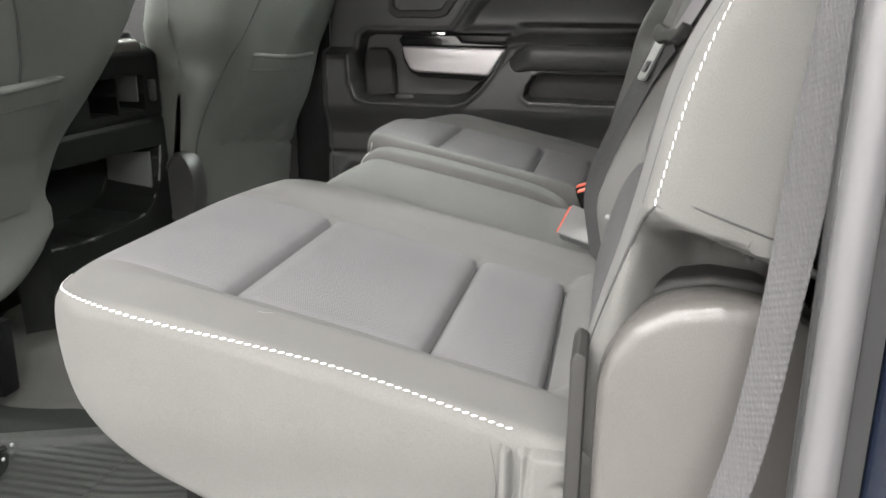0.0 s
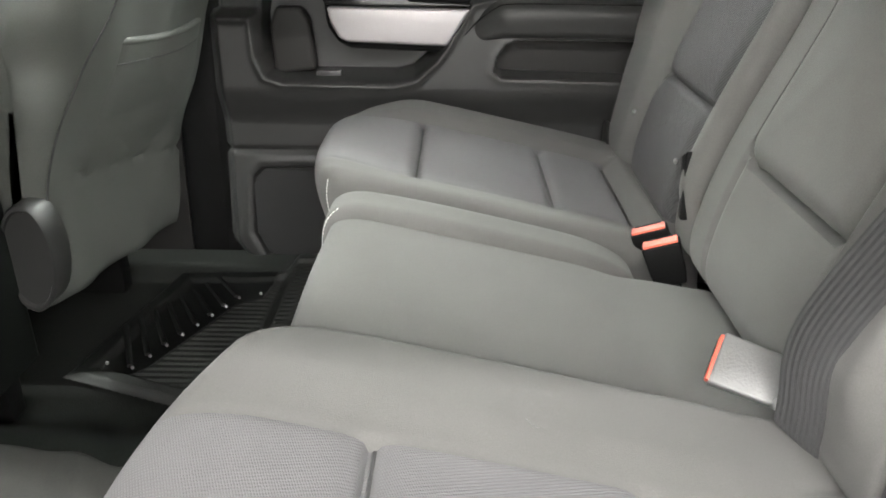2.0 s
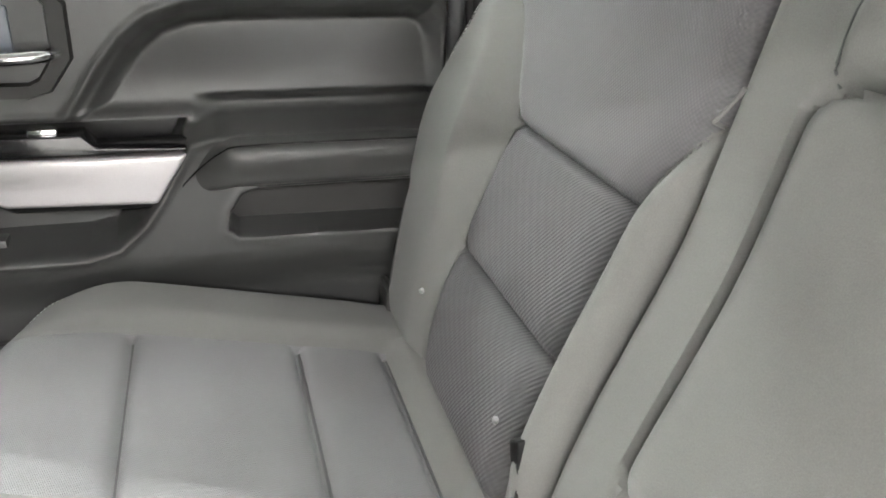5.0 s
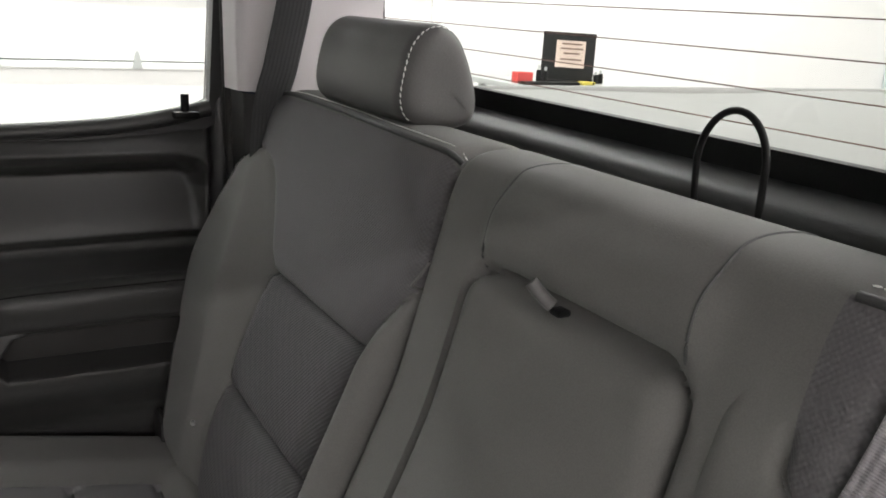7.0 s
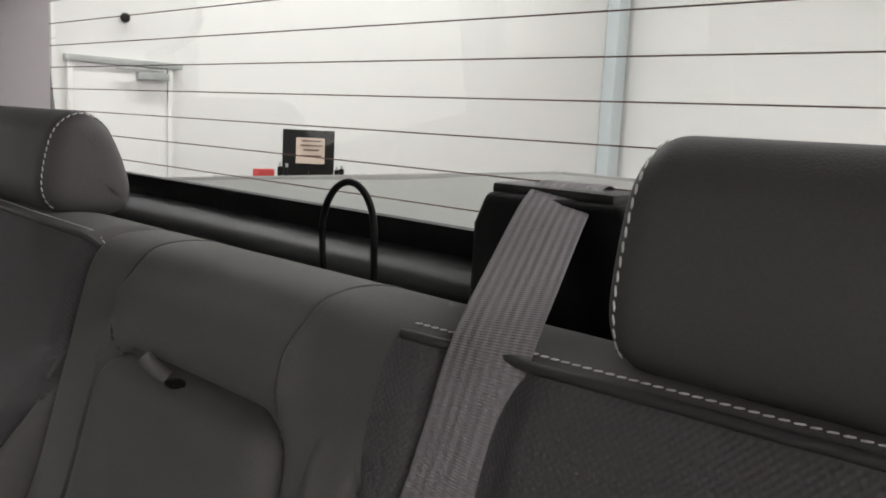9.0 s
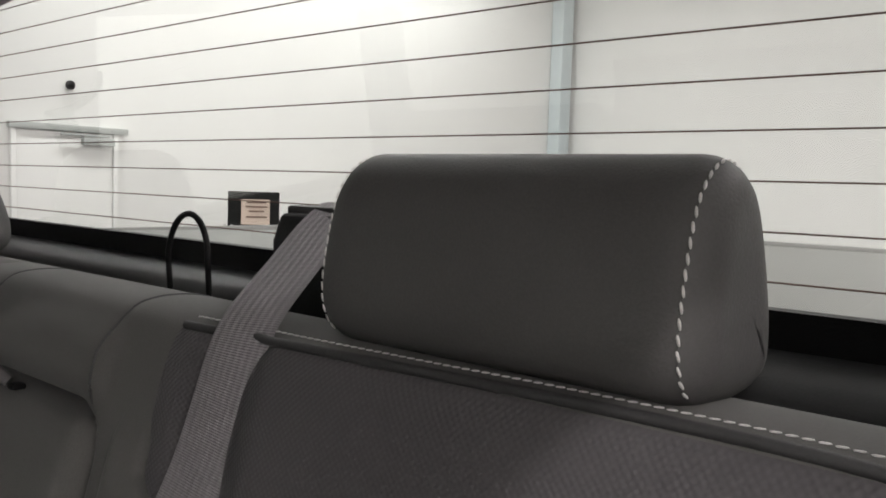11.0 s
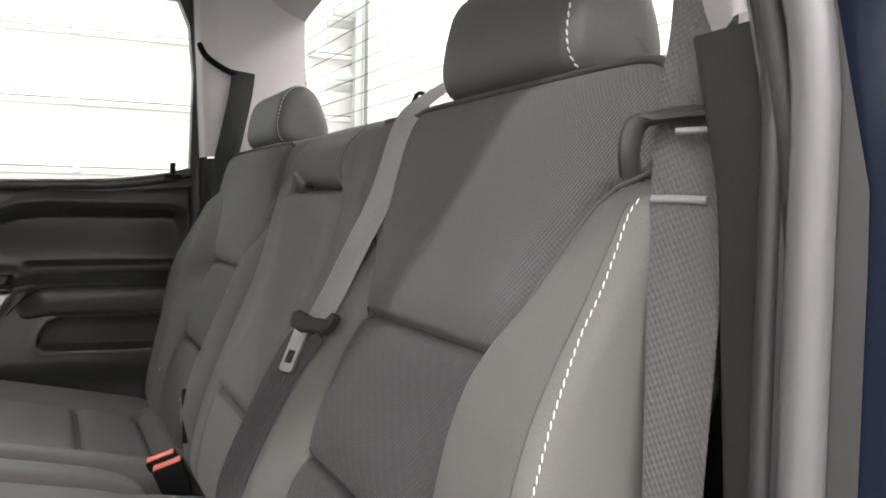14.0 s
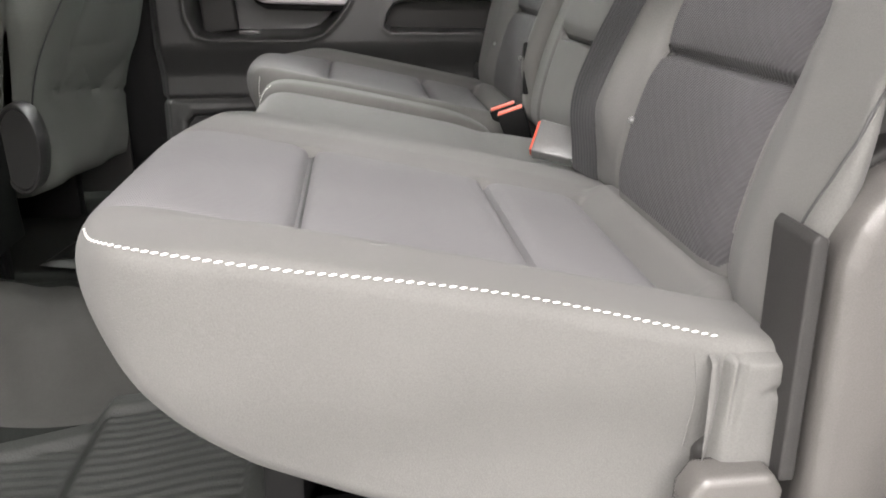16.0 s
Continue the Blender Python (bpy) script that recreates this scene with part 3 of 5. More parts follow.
# rear corner pillars: pale upper trim, dark lower trim, belt slot
def pillar(s, name):
    th = thing(name, (0.2, s * 0.75, 0.4), "pale grey corner pillar trim with a dark lower section", "pillar", kind="structure")

    def at(u, z):
        # u: 0 at the door opening, 1 at the rear window
        f = (z - 0.83) / 0.40
        lean = 0.075 * np.clip(f, -0.15, 1)
        knots = [0.0, 0.22, 0.30, 0.40, 1.0]
        x = np.interp(u, knots, [0.108, 0.112, 0.122, 0.145, 0.330]) - 0.028 * f
        y = np.interp(u, knots, [0.780, 0.732, 0.722, 0.718, 0.735]) - lean
        return x, s * y, z

    def near_upper(u, z):
        # the near trim swells inwards in front of the belt
        knots = [0.0, 0.06, 0.38, 0.42, 0.46, 0.56, 1.0]
        x = np.interp(u, knots, [0.108, 0.110, 0.158, 0.166, 0.176, 0.205, 0.330]) - np.interp(u, [0.0, 0.4, 1.0], [0.07, 0.20, 0.07]) * (z - 0.86)
        y = np.interp(u, knots, [0.780, 0.768, 0.703, 0.698, 0.702, 0.716, 0.735]) - 0.075 * np.clip((z - 0.83) / 0.40, -0.15, 1)
        return x, s * y, z

    us = np.linspace(0, 1, 60)
    relief("upper_trim", us, np.linspace(0.858, 1.225, 40), near_upper if s < 0 else at, HEADLINER, th, "pale grey upper trim", flip=s > 0)
    relief("lower_trim", us, np.linspace(0.08, 0.855, 50), lambda u, z: tuple(c + (0.008, -s * 0.002, 0)[k] for k, c in enumerate(at(u, z))), PLASTIC, th, "dark lower trim", flip=s > 0)
    edge = [at(np.array(-0.01), np.array(z)) for z in np.linspace(0.1, 1.22, 30)]
    part("trim_edge", tube(bmesh.new(), [(float(p[0]) + 0.006, float(p[1]) + s * 0.008, float(p[2])) for p in edge], 0.008, 8, up=(1, 0, 0)), PLASTIC, th)
    relief("jamb", np.linspace(0, 1, 10), np.linspace(0.05, 1.225, 40), lambda u, z: (0.1075 + 0.018 * u - 0.028 * np.clip((z - 0.83) / 0.40, -0.15, 1), s * (0.781 + 0.034 * u - 0.075 * np.clip((z - 0.83) / 0.40, -0.15, 1)), z), RUBBER, th, "black jamb strip", flip=s < 0)
    slot = [at(np.array(u), np.array(z)) for u, z in ((0.18, 1.085), (0.26, 1.062), (0.40, 1.040), (0.54, 1.022), (0.60, 1.008))]
    part("belt_slot", tube(bmesh.new(), [(float(x), float(y) - s * 0.004, float(z)) for x, y, z in curve_points([[float(c) for c in p] for p in slot], 14)], 0.008, 8, 0.8), BLACK, th, "black belt slot")


pillar(1, "corner_pillar_right")
pillar(-1, "corner_pillar_left")

# near door opening: rubber seal, grey weatherstrip, navy body side, striker
SEAL = [(0.124 - 0.03 * ((z - 0.83) / 0.4 if z > 0.83 else 0), -0.800 + (0.075 * (z - 0.83) / 0.4 if z > 0.83 else 0), z) for z in np.linspace(0.0, 1.22, 40)]
tagged(part("inner_seal", tube(bmesh.new(), [(x - 0.012, y + 0.012, z) for x, y, z in SEAL], 0.0055, 10, up=(1, 0, 0)), RUBBER), "black rubber door seal", "seal", kind="structure")
tagged(part("weatherstrip", tube(bmesh.new(), [(x - 0.008, y - 0.0075, z) for x, y, z in SEAL], 0.0105, 14, up=(1, 0, 0)), GREY_SEAL), "glossy grey door weatherstrip", "seal", kind="structure")
relief("body_side", np.linspace(0, 1, 20), np.linspace(-0.1, 1.24, 40),
       lambda u, z: (0.128 + 0.03 * u + 0.06 * ramp(u, 0.5, 1.0), -0.800 - 0.145 * np.sin(u * np.pi / 2) + 0.075 * np.clip((z - 0.83) / 0.4, 0, 1), z), PAINT, flip=True)
tagged(bpy.data.objects["body_side"], "dark navy painted body side of the truck", "truck body", kind="structure")
tagged(box("cab_side_rear", (0.20, -0.93, -0.1), (0.40, -0.90, 0.85), PAINT, bevel=0), "dark navy painted quarter panel", "truck body", kind="structure")
tagged(box("cab_side_right", (0.12, 0.84, -0.1), (0.40, 0.90, 0.85), PAINT, bevel=0), "dark navy painted quarter panel", "truck body", kind="structure")
STK = thing("door_striker", (0.15, -0.905, 0.53), "steel door latch striker on the navy jamb", "striker")
part("loop", tube(bmesh.new(), curve_points([(0.165, -0.90, 0.546), (0.132, -0.90, 0.546), (0.126, -0.90, 0.535), (0.132, -0.90, 0.524), (0.165, -0.90, 0.524)], 16), 0.0036, 10, up=(0, 1, 0)), STEEL, STK)
box("plate", (0.158, -0.925, 0.505), (0.162, -0.88, 0.565), STEEL, STK)

# Two dark fillers, added to stop light leaking through the door gaps.
tagged(part("door_gap_filler", tube(bmesh.new(), [(0.108, 0.812, z) for z in np.linspace(0.05, 0.845, 12)], 0.016, 10, up=(1, 0, 0)), RUBBER), "added black filler tube that stops light leaking behind the rear door", "seal", kind="structure")
tagged(box("pillar_filler", (-0.80, 0.815, 0.03), (-0.69, 0.86, 1.22), BLACK, bevel=0.004), "added black filler block that stops light leaking between the doors", "seal", kind="structure")
tagged(box("door_sill", (-0.80, 0.79, 0.0), (0.12, 0.86, 0.062), PLASTIC, bevel=0.01), "dark plastic sill plate", "sill", kind="structure")

# bed with its cover, outside the rear window
BED = thing("bed_cover", (1.1, 0, 0.84), "grey vinyl tonneau cover over the truck bed", "bed cover")
relief("cover_sheet", np.linspace(0.43, 1.75, 30), np.linspace(-0.84, 0.84, 40), lambda x, y: (x, y, 0.848 + 0.004 * np.sin(x * 7) * np.cos(y * 3)), VINYL_COVER, BED)
for y in (-0.84, 0.84):
    part("side_rail", tube(bmesh.new(), [(0.43, y, 0.842), (1.75, y, 0.842)], 0.014, 8), VINYL_COVER, BED)
part("end_rail", tube(bmesh.new(), [(1.75, -0.84, 0.842), (1.75, 0.84, 0.842)], 0.014, 8), VINYL_COVER, BED)
tagged(box("truck_bed", (0.42, -0.90, 0.05), (1.80, 0.90, 0.825), PAINT, bevel=0.02), "dark navy truck bed", "truck bed", kind="structure")

# ---- floor liner and tunnel ----


def floor_z(x, y):
    hump = 0.075 * np.exp(-((y - 0.03) / 0.17) ** 4) * (0.55 + 0.45 * ramp(-x, 0.55, 0.9))
    lip = 0.028 * ramp(np.abs(y), 0.700, 0.735)
    return 0.076 + hump + lip


def liner_at(x, y):
    return x, y, floor_z(x, y) + 0.004 * np.sin((y + 0.25 * np.sin(x * 9)) * 34) * np.exp(-((y - 0.03) / 0.22) ** 6)


relief("floor_liner", np.linspace(-1.15, 0.0, 150), np.linspace(-0.80, 0.80, 170), liner_at, TUNNEL)
# Paler patch paints the near-door light onto the tunnel covering.
tagged(relief("lit_tunnel_patch", np.linspace(-1.0, -0.30, 110), np.linspace(-0.215, 0.095, 60), lambda x, y: (x, y + 0.006 * np.sin(x * 31), liner_at(x, y)[2] + 0.006 * ramp(np.minimum(y + 0.215, 0.095 - y), 0.0, 0.012) - 0.001), LIT_TUNNEL),
       "paler patch of the tunnel covering with the door light painted in", "carpet", kind="structure")
tagged(bpy.data.objects["floor_liner"], "grey-green moulded floor covering over the centre tunnel", "floor covering", kind="structure")


def floor_mat(s):
    th = thing("floor_mat", (-0.66, s * 0.53, 0.078), "black ribbed rubber floor mat", "floor mat", "rear floor mats")
    poly = [(-0.86, s * 0.34), (-0.80, s * 0.72), (-0.48, s * 0.74), (-0.36, s * 0.72), (-0.36, s * 0.22), (-0.60, s * 0.24)]

    heel = [(-0.90, s * 0.345), (-0.80, s * 0.345), (-0.763, s * 0.352), (-0.741, s * 0.382), (-0.664, s * 0.594), (-0.622, s * 0.622), (-0.600, s * 0.80), (-0.90, s * 0.80)]

    def lift(x, y):
        # rim, ribbed field with a sunk heel pad, and a step up to the seat base
        d = inside(x, y, poly)
        pad = inside(x, y, heel)
        ribbed = ramp(d, 0.03, 0.042) * (1 - ramp(pad, -0.012, -0.004)) * (1 - ramp(x, -0.606, -0.600) * (1 - ramp(x, -0.572, -0.566)))
        rib = 0.0010 * np.clip(3 * np.sin(y * 2 * np.pi / 0.016), -1, 1)
        step = 0.032 * ramp(x, -0.600, -0.566) + 0.02 * ramp(x, -0.56, -0.40)
        return x, y, 0.088 + 0.010 * ramp(d, 0.0, 0.012) - 0.010 * ramp(d, 0.03, 0.042) + rib * ribbed - 0.004 * ramp(pad, -0.004, 0.002) + step
    us, vs = np.linspace(-0.88, -0.34, 150), np.linspace(min(s * 0.2, s * 0.76), max(s * 0.2, s * 0.76), 280)
    relief("sheet", us, vs, lift, MAT, th, keep=lambda x, y: (inside(x, y, poly) > -0.002) & (inside(x, y, heel) < 0.004))
    relief("heel_pad", us, vs, lift, HEEL, th, "smooth black sunk heel pad", keep=lambda x, y: (inside(x, y, poly) > -0.002) & (inside(x, y, heel) > -0.001))
    # raised heel bars with small studs
    for k in range(8):
        f = k / 7
        a = (-0.763 + 0.101 * f, s * (0.359 + 0.243 * f), 0.098)
        part("heel_bar", tube(bmesh.new(), [a, (a[0] - 0.055, a[1] + s * 0.13 * (1 - 0.35 * f), 0.096)], 0.0045, 8, 0.7), HEEL, th)
    for x, y in [(-0.757 + 0.101 * k / 7, 0.353 + 0.243 * k / 7) for k in range(8)] + [(-0.622, 0.614), (-0.800, 0.365)]:
        bm = bmesh.new()
        bmesh.ops.create_uvsphere(bm, u_segments=8, v_segments=6, radius=0.0028, matrix=Matrix.Translation((x, s * y, 0.099)))
        part("stud", bm, GALV, th)
    return th


floor_mat(1)
floor_mat(-1)

# ---- rear seat cushions ----
CUSHION = [(0.03, 0.345), (0.04, 0.28), (0.03, 0.205), (-0.15, 0.208), (-0.27, 0.246), (-0.355, 0.284), (-0.430, 0.318), (-0.478, 0.352), (-0.502, 0.397), (-0.492, 0.432), (-0.455, 0.442),
           (-0.33, 0.416), (-0.235, 0.396), (-0.145, 0.376), (-0.09, 0.364), (-0.04, 0.352), (-0.015, 0.346)]
SEAMS_X = (-0.329, -0.145, -0.038)


def outer_cushion_shape(s, y_edge, y_in, nose, wide):
    """Front corners rounded in plan: a wide curve at the outer one, a tight one at the inner."""
    def shape(X, Y, Z):
        a = s * Y
        X = np.where(X < -0.34, -0.34 + (X + 0.34) * nose, X)
        for edge, yc, xc in ((y_edge, y_edge - wide, -0.355), (y_in, y_in + 0.21, -0.375)):
            u = np.clip((a - yc) / (edge - yc), 0, 1)
            v = np.clip((xc - X) / (xc + 0.500), 0, 1)
            a = np.where(u > 0, yc + (edge - yc) * u * np.sqrt(1 - 0.5 * v * v), a)
            X = np.where(v > 0, xc - (xc + 0.500) * v * np.sqrt(1 - 0.5 * u * u), X)
        a = a - 0.012 * ramp(-Z, -0.36, -0.27) * ramp(a, y_edge - 0.1, y_edge)
        if s > 0:
            Z = Z - 0.022 * ramp(a, 0.50, 0.70) * ramp(-X, 0.32, 0.46) * ramp(Z, 0.36, 0.42)
        return X, s * a, Z
    return shape


def cushion_puff(yi, yo, pad):
    """Quilted insert between yi and yo with two cross seams, padded bolsters beside it."""
    lo, hi = min(yi, yo), max(yi, yo)

    def puff(X, Y, Z, NX, NZ):
        top = ramp(NZ, 0.35, 0.8)
        din = np.minimum(Y - lo, hi - Y)
        in_ins = ramp(din, -0.004, 0.004)
        d = np.zeros_like(X)
        for sx in SEAMS_X:
            d -= 0.012 * groove(X - sx, 0.0034) * in_ins
            d -= 0.005 * groove(X - sx, 0.013) * in_ins
        d -= 0.0012 * groove(Y - lo, 0.004) * ramp(-X, 0.0, 0.05) * (X > -0.47)
        d -= 0.0012 * groove(Y - hi, 0.004) * ramp(-X, 0.0, 0.05) * (X > -0.47)
        side = np.minimum(np.abs(Y - lo), np.abs(Y - hi))
        outer_side = np.abs(Y) > max(abs(lo), abs(hi))
        d += np.where(outer_side, pad, 0.35 * pad) * (1 - in_ins) * ramp(side, 0.0, 0.05) * ramp(X, -0.46, -0.34)
        # the padded roll along the rear edge, under the backrest
        d += 0.017 * ramp(X, -0.037, -0.012) * ramp(Y, lo - 0.035, lo - 0.005) * (1 - ramp(Y, hi + 0.005, hi + 0.035))
        return d * top
    return puff


def cushion_regions(yi, yo, tag):
    lo, hi = min(yi, yo), max(yi, yo)

    def regions(x, y, z):
        if lo < y < hi and x < SEAMS_X[2] and z > (0.325 if x > -0.4 else 0.395):
            k = 0 if x < SEAMS_X[0] else 1 if x < SEAMS_X[1] else 2
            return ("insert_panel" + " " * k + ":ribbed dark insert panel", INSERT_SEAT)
        return (tag, CLOTH)
    return regions


def flank_line(s, y_edge, lift):
    """The stitched line along the outer top edge of a cushion, before it is drawn in to the cloth."""
    x = np.array([-0.470, -0.458, -0.440, -0.40, -0.33, -0.26, -0.19, -0.113, -0.060])
    y = y_edge - np.array([0.085, 0.055, 0.035, 0.026, 0.023, 0.023, 0.023, 0.023, 0.025])
    z = np.array([0.434, 0.436, 0.438, 0.431, 0.420, 0.410, 0.398, 0.380, 0.3655]) + lift
    return curve_points(np.stack([x, s * y, z], 1), 90)


def drawn_in(pts, skins, lift):
    """The points moved towards the middle of the cushion, or away from it, until they lie on the cloth; and the cloth's normals."""
    out, ways = [], []
    for p in pts:
        heart = Vector((min(max(p[0], -0.40), -0.09), p[1] * 0.80, float(np.interp(p[0], [-0.34, -0.08], [0.372, 0.340]))))
        d = (heart - Vector(p)).normalized()
        hits = [h for h in (t.ray_cast(Vector(p) - d * 0.2, d) for t, _ in skins) if h[0] is not None]
        if hits:
            place, normal, _, _ = min(hits, key=lambda h: h[3])
            out.append(place + normal * lift)
            ways.append(normal)
    for _ in range(4):
        out = [out[0]] + [(a + 2 * c + e) / 4 for a, c, e in zip(out, out[1:], out[2:])] + [out[-1]]
    return [tuple(o) for o in out], ways


C60 = thing("rear_seat", (-0.2, -0.25, 0.25), "grey cloth rear bench seat with dark ribbed inserts and folded armrest", "seat")
near_shape, far_shape = outer_cushion_shape(-1, 0.668, 0.125, 0.91, 0.15), outer_cushion_shape(1, 0.735, 0.240, 0.86, 0.24)
near_skin = upholstered(C60, CUSHION, -0.668, -0.125, 0.014, cushion_regions(-0.257, -0.550, "cushion"), cushion_puff(-0.257, -0.550, 0.017), near_shape, n=280, step=0.005)
MID = [(0.03, 0.33), (0.04, 0.29), (0.03, 0.25), (-0.33, 0.27), (-0.40, 0.29), (-0.43, 0.335), (-0.428, 0.385), (-0.41, 0.420), (-0.33, 0.405), (-0.145, 0.365), (-0.06, 0.345), (-0.01, 0.335)]
upholstered(C60, MID, -0.135, 0.165, 0.010, lambda x, y, z: ("middle_cushion", CLOTH), lambda X, Y, Z, NX, NZ: 0.004 * ramp(NZ, 0.3, 0.8) * np.cos((Y - 0.015) / 0.15 * 1.5) - 0.004 * groove(X + 0.09, 0.03) * ramp(NZ, 0.3, 0.8))
RIDGE = [(-0.06, 0.33), (-0.06, 0.29), (-0.07, 0.25), (-0.33, 0.27), (-0.39, 0.29), (-0.425, 0.335), (-0.435, 0.390), (-0.415, 0.432), (-0.33, 0.420), (-0.20, 0.391), (-0.12, 0.372), (-0.075, 0.350)]
ridge_skin = upholstered(C60, RIDGE, 0.152, 0.236, 0.022, lambda x, y, z: ("inner_bolster", CLOTH))


def sewn(th, made, s, y_edge, lift, ins):
    """Stitches along a cushion's outer top edge, and dark tubes painting the shade in the cross seams."""
    skins = skin_of(made.values())
    top = made["cushion"]
    line, ways = drawn_in(flank_line(s, y_edge, lift), skins, 0.0009)
    stitches("stitching", line, ways, top, 0.0067, (0.0060, 0.0019, 0.0010), 0.30)
    for sx in SEAMS_X:
        row, _ = snapped([(sx, y, float(np.interp(sx, [-0.33, -0.145, -0.04], [0.400, 0.358, 0.336]))) for y in np.linspace(ins[0], ins[1], 40)], skins, 0.0)
        part("cross_seam", tube(bmesh.new(), row, 0.0019, 6), PIPING, top)


sewn(C60, near_skin, -1, 0.668, 0.0, (-0.550, -0.257))
line, ways = snapped(curve_points([(-0.415, 0.160, 0.440), (-0.436, 0.160, 0.41), (-0.440, 0.161, 0.38), (-0.43, 0.161, 0.35)], 24), skin_of(ridge_skin.values()), 0.0008)
stitches("corner_stitching", line, ways, C60, 0.005, (0.0044, 0.0018, 0.0012))


def flap_at(u, v):
    """The creased cloth tucked round the cushion's rear corner: u rearwards, v up the side and over the top."""
    x = -0.062 + 0.056 * u
    up = np.clip(v / 0.8, 0, 1)
    over = np.clip((v - 0.8) / 0.2, 0, 1)
    z = 0.22 + 0.136 * up + 0.010 * np.sin(over * np.pi / 2) - 0.004 * u
    y = -0.675 - 0.003 * np.sin(np.pi * u) + 0.060 * over ** 1.6
    fold = 0.010 * groove(u - 0.14 + 0.05 * np.sin(v * 7), 0.07) + 0.004 * groove(u - 0.30 - 0.22 * (v - 0.5), 0.05) * ramp(v, 0.35, 0.6)
    crease = 0.004 * groove(z - 0.334 - 0.12 * (x + 0.015), 0.0035) * ramp(u, 0.55, 0.85)
    return x, y + fold + crease, z


relief("rear_flap", np.linspace(0, 1, 60), np.linspace(0, 1, 70), flap_at, CLOTH, C60, "creased cloth flap at the cushion's rear corner")
corner, _ = snapped(curve_points([(-0.074, -0.668, 0.388), (-0.071, -0.672, 0.36), (-0.066, -0.670, 0.325), (-0.068, -0.664, 0.285)], 24), skin_of(near_skin.values()), 0.0)
part("corner_seam", tube(bmesh.new(), corner, 0.0007, 6), CLOTH, C60)

C40 = thing("rear_seat", (-0.2, 0.48, 0.25), "grey cloth single rear seat with dark ribbed inserts and white stitching", "seat")
far_skin = upholstered(C40, CUSHION, 0.240, 0.735, 0.026, cushion_regions(0.315, 0.600, "cushion"), cushion_puff(0.315, 0.600, 0.012), far_shape)
sewn(C40, far_skin, 1, 0.735, -0.016, (0.315, 0.600))
line, ways = snapped(curve_points([(-0.452, 0.258, 0.43), (-0.465, 0.252, 0.39), (-0.45, 0.25, 0.36)], 24), skin_of(far_skin.values()), 0.0008)
stitches("corner_stitching", line, ways, C40, 0.005, (0.0044, 0.0018, 0.0012))

# fine threads lying on the near cushion
lint_skin = skin_of(near_skin.values())
for lx, ly, lr in ((-0.27, -0.605, 0.4), (-0.22, -0.215, 2.4)):
    pts = cast([(lx + 0.006 * math.cos(lr) * k, ly + 0.006 * math.sin(lr) * k + 0.0015 * k * k, 0.5) for k in (-1, -0.3, 0.4, 1)], (0, 0, -1), lint_skin, 0.0004)
    tagged(part("lint_thread", tube(bmesh.new(), curve_points(pts, 10), 0.00012, 5), BUCKLE_GREY), "fine grey lint thread lying on the cushion", "lint", "lint threads on the cushion")

# bench base under the cushions
UB = thing("bench_base", (-0.1, 0, 0.08), "dark plastic bench base and storage box under the seat", "seat base")
box("front_panel", (-0.36, -0.60, 0.085), (-0.33, 0.66, 0.290), BLACK, UB)
for y in (-0.60, 0.0, 0.64):
    box("support", (-0.325, y, 0.085), (0.05, y + 0.03, 0.205), BLACK, UB)

# ---- rear backrests ----
BACK = [(0.02, 0.335), (-0.005, 0.365), (0.008, 0.44), (0.036, 0.52), (0.072, 0.60), (0.098, 0.66), (0.120, 0.74), (0.136, 0.80), (0.146, 0.838), (0.160, 0.860), (0.186, 0.867), (0.225, 0.865),
        (0.258, 0.850), (0.262, 0.81), (0.205, 0.70), (0.155, 0.60), (0.122, 0.50), (0.10, 0.335)]


def back_widths(z, s):
    """Inner and outer edge of the ribbed insert, as distances from the middle of the cab, at a height."""
    outer = np.interp(z, [0.60, 0.64, 0.667, 0.713, 0.745, 0.765, 0.777, 0.785, 0.790], [0.546, 0.549, 0.558, 0.585, 0.608, 0.626, 0.645, 0.676, 0.703])
    return 0.272 - 0.092 * (ramp(z, 0.70, 0.765) if s < 0 else ramp(z, 0.64, 0.80)), outer


def back_puff(s):
    def puff(X, Y, Z, NX, NZ):
        front = ramp(-NX, 0.3, 0.7)
        a = s * Y
        wi, wo = back_widths(Z, s)
        din = np.minimum(a - wi, wo - a)
        in_ins = ramp(din, -0.004, 0.006)
        d = 0.007 * ramp(din, 0.0, 0.035) * (1 - 0.7 * ramp(Z, 0.68, 0.78))
        if s < 0:
            d -= 0.009 * np.exp(-((a - 0.244) / 0.032) ** 4) * ramp(Z, 0.66, 0.72)
        for sz in (0.515, 0.655):
            d -= 0.013 * groove(Z - sz, 0.0045) * in_ins + 0.007 * groove(Z - sz, 0.02) * in_ins
        low = 1 - (ramp(Z, 0.765, 0.80) if s < 0 else ramp(Z, 0.68, 0.84))
        d -= 0.007 * groove(a - wi, 0.005) * low + 0.005 * groove(np.minimum(a - wo, 1.6 * (0.793 - Z)), 0.007) * (1 - ramp(Z, 0.792, 0.796))
        d += (0.012 + 0.028 * np.exp(-((Z - 0.63) / 0.095) ** 2)) * ramp(np.minimum(a - wo, 1.6 * (0.793 - Z)), 0.0, 0.06)
        d += 0.022 * ramp(wi - a, 0.0, 0.045) * low * ramp(Z, 0.375, 0.45) * (1 - (0.8 if s < 0 else 0.0) * ramp(Z, 0.62, 0.72))
        return d * front
    return puff


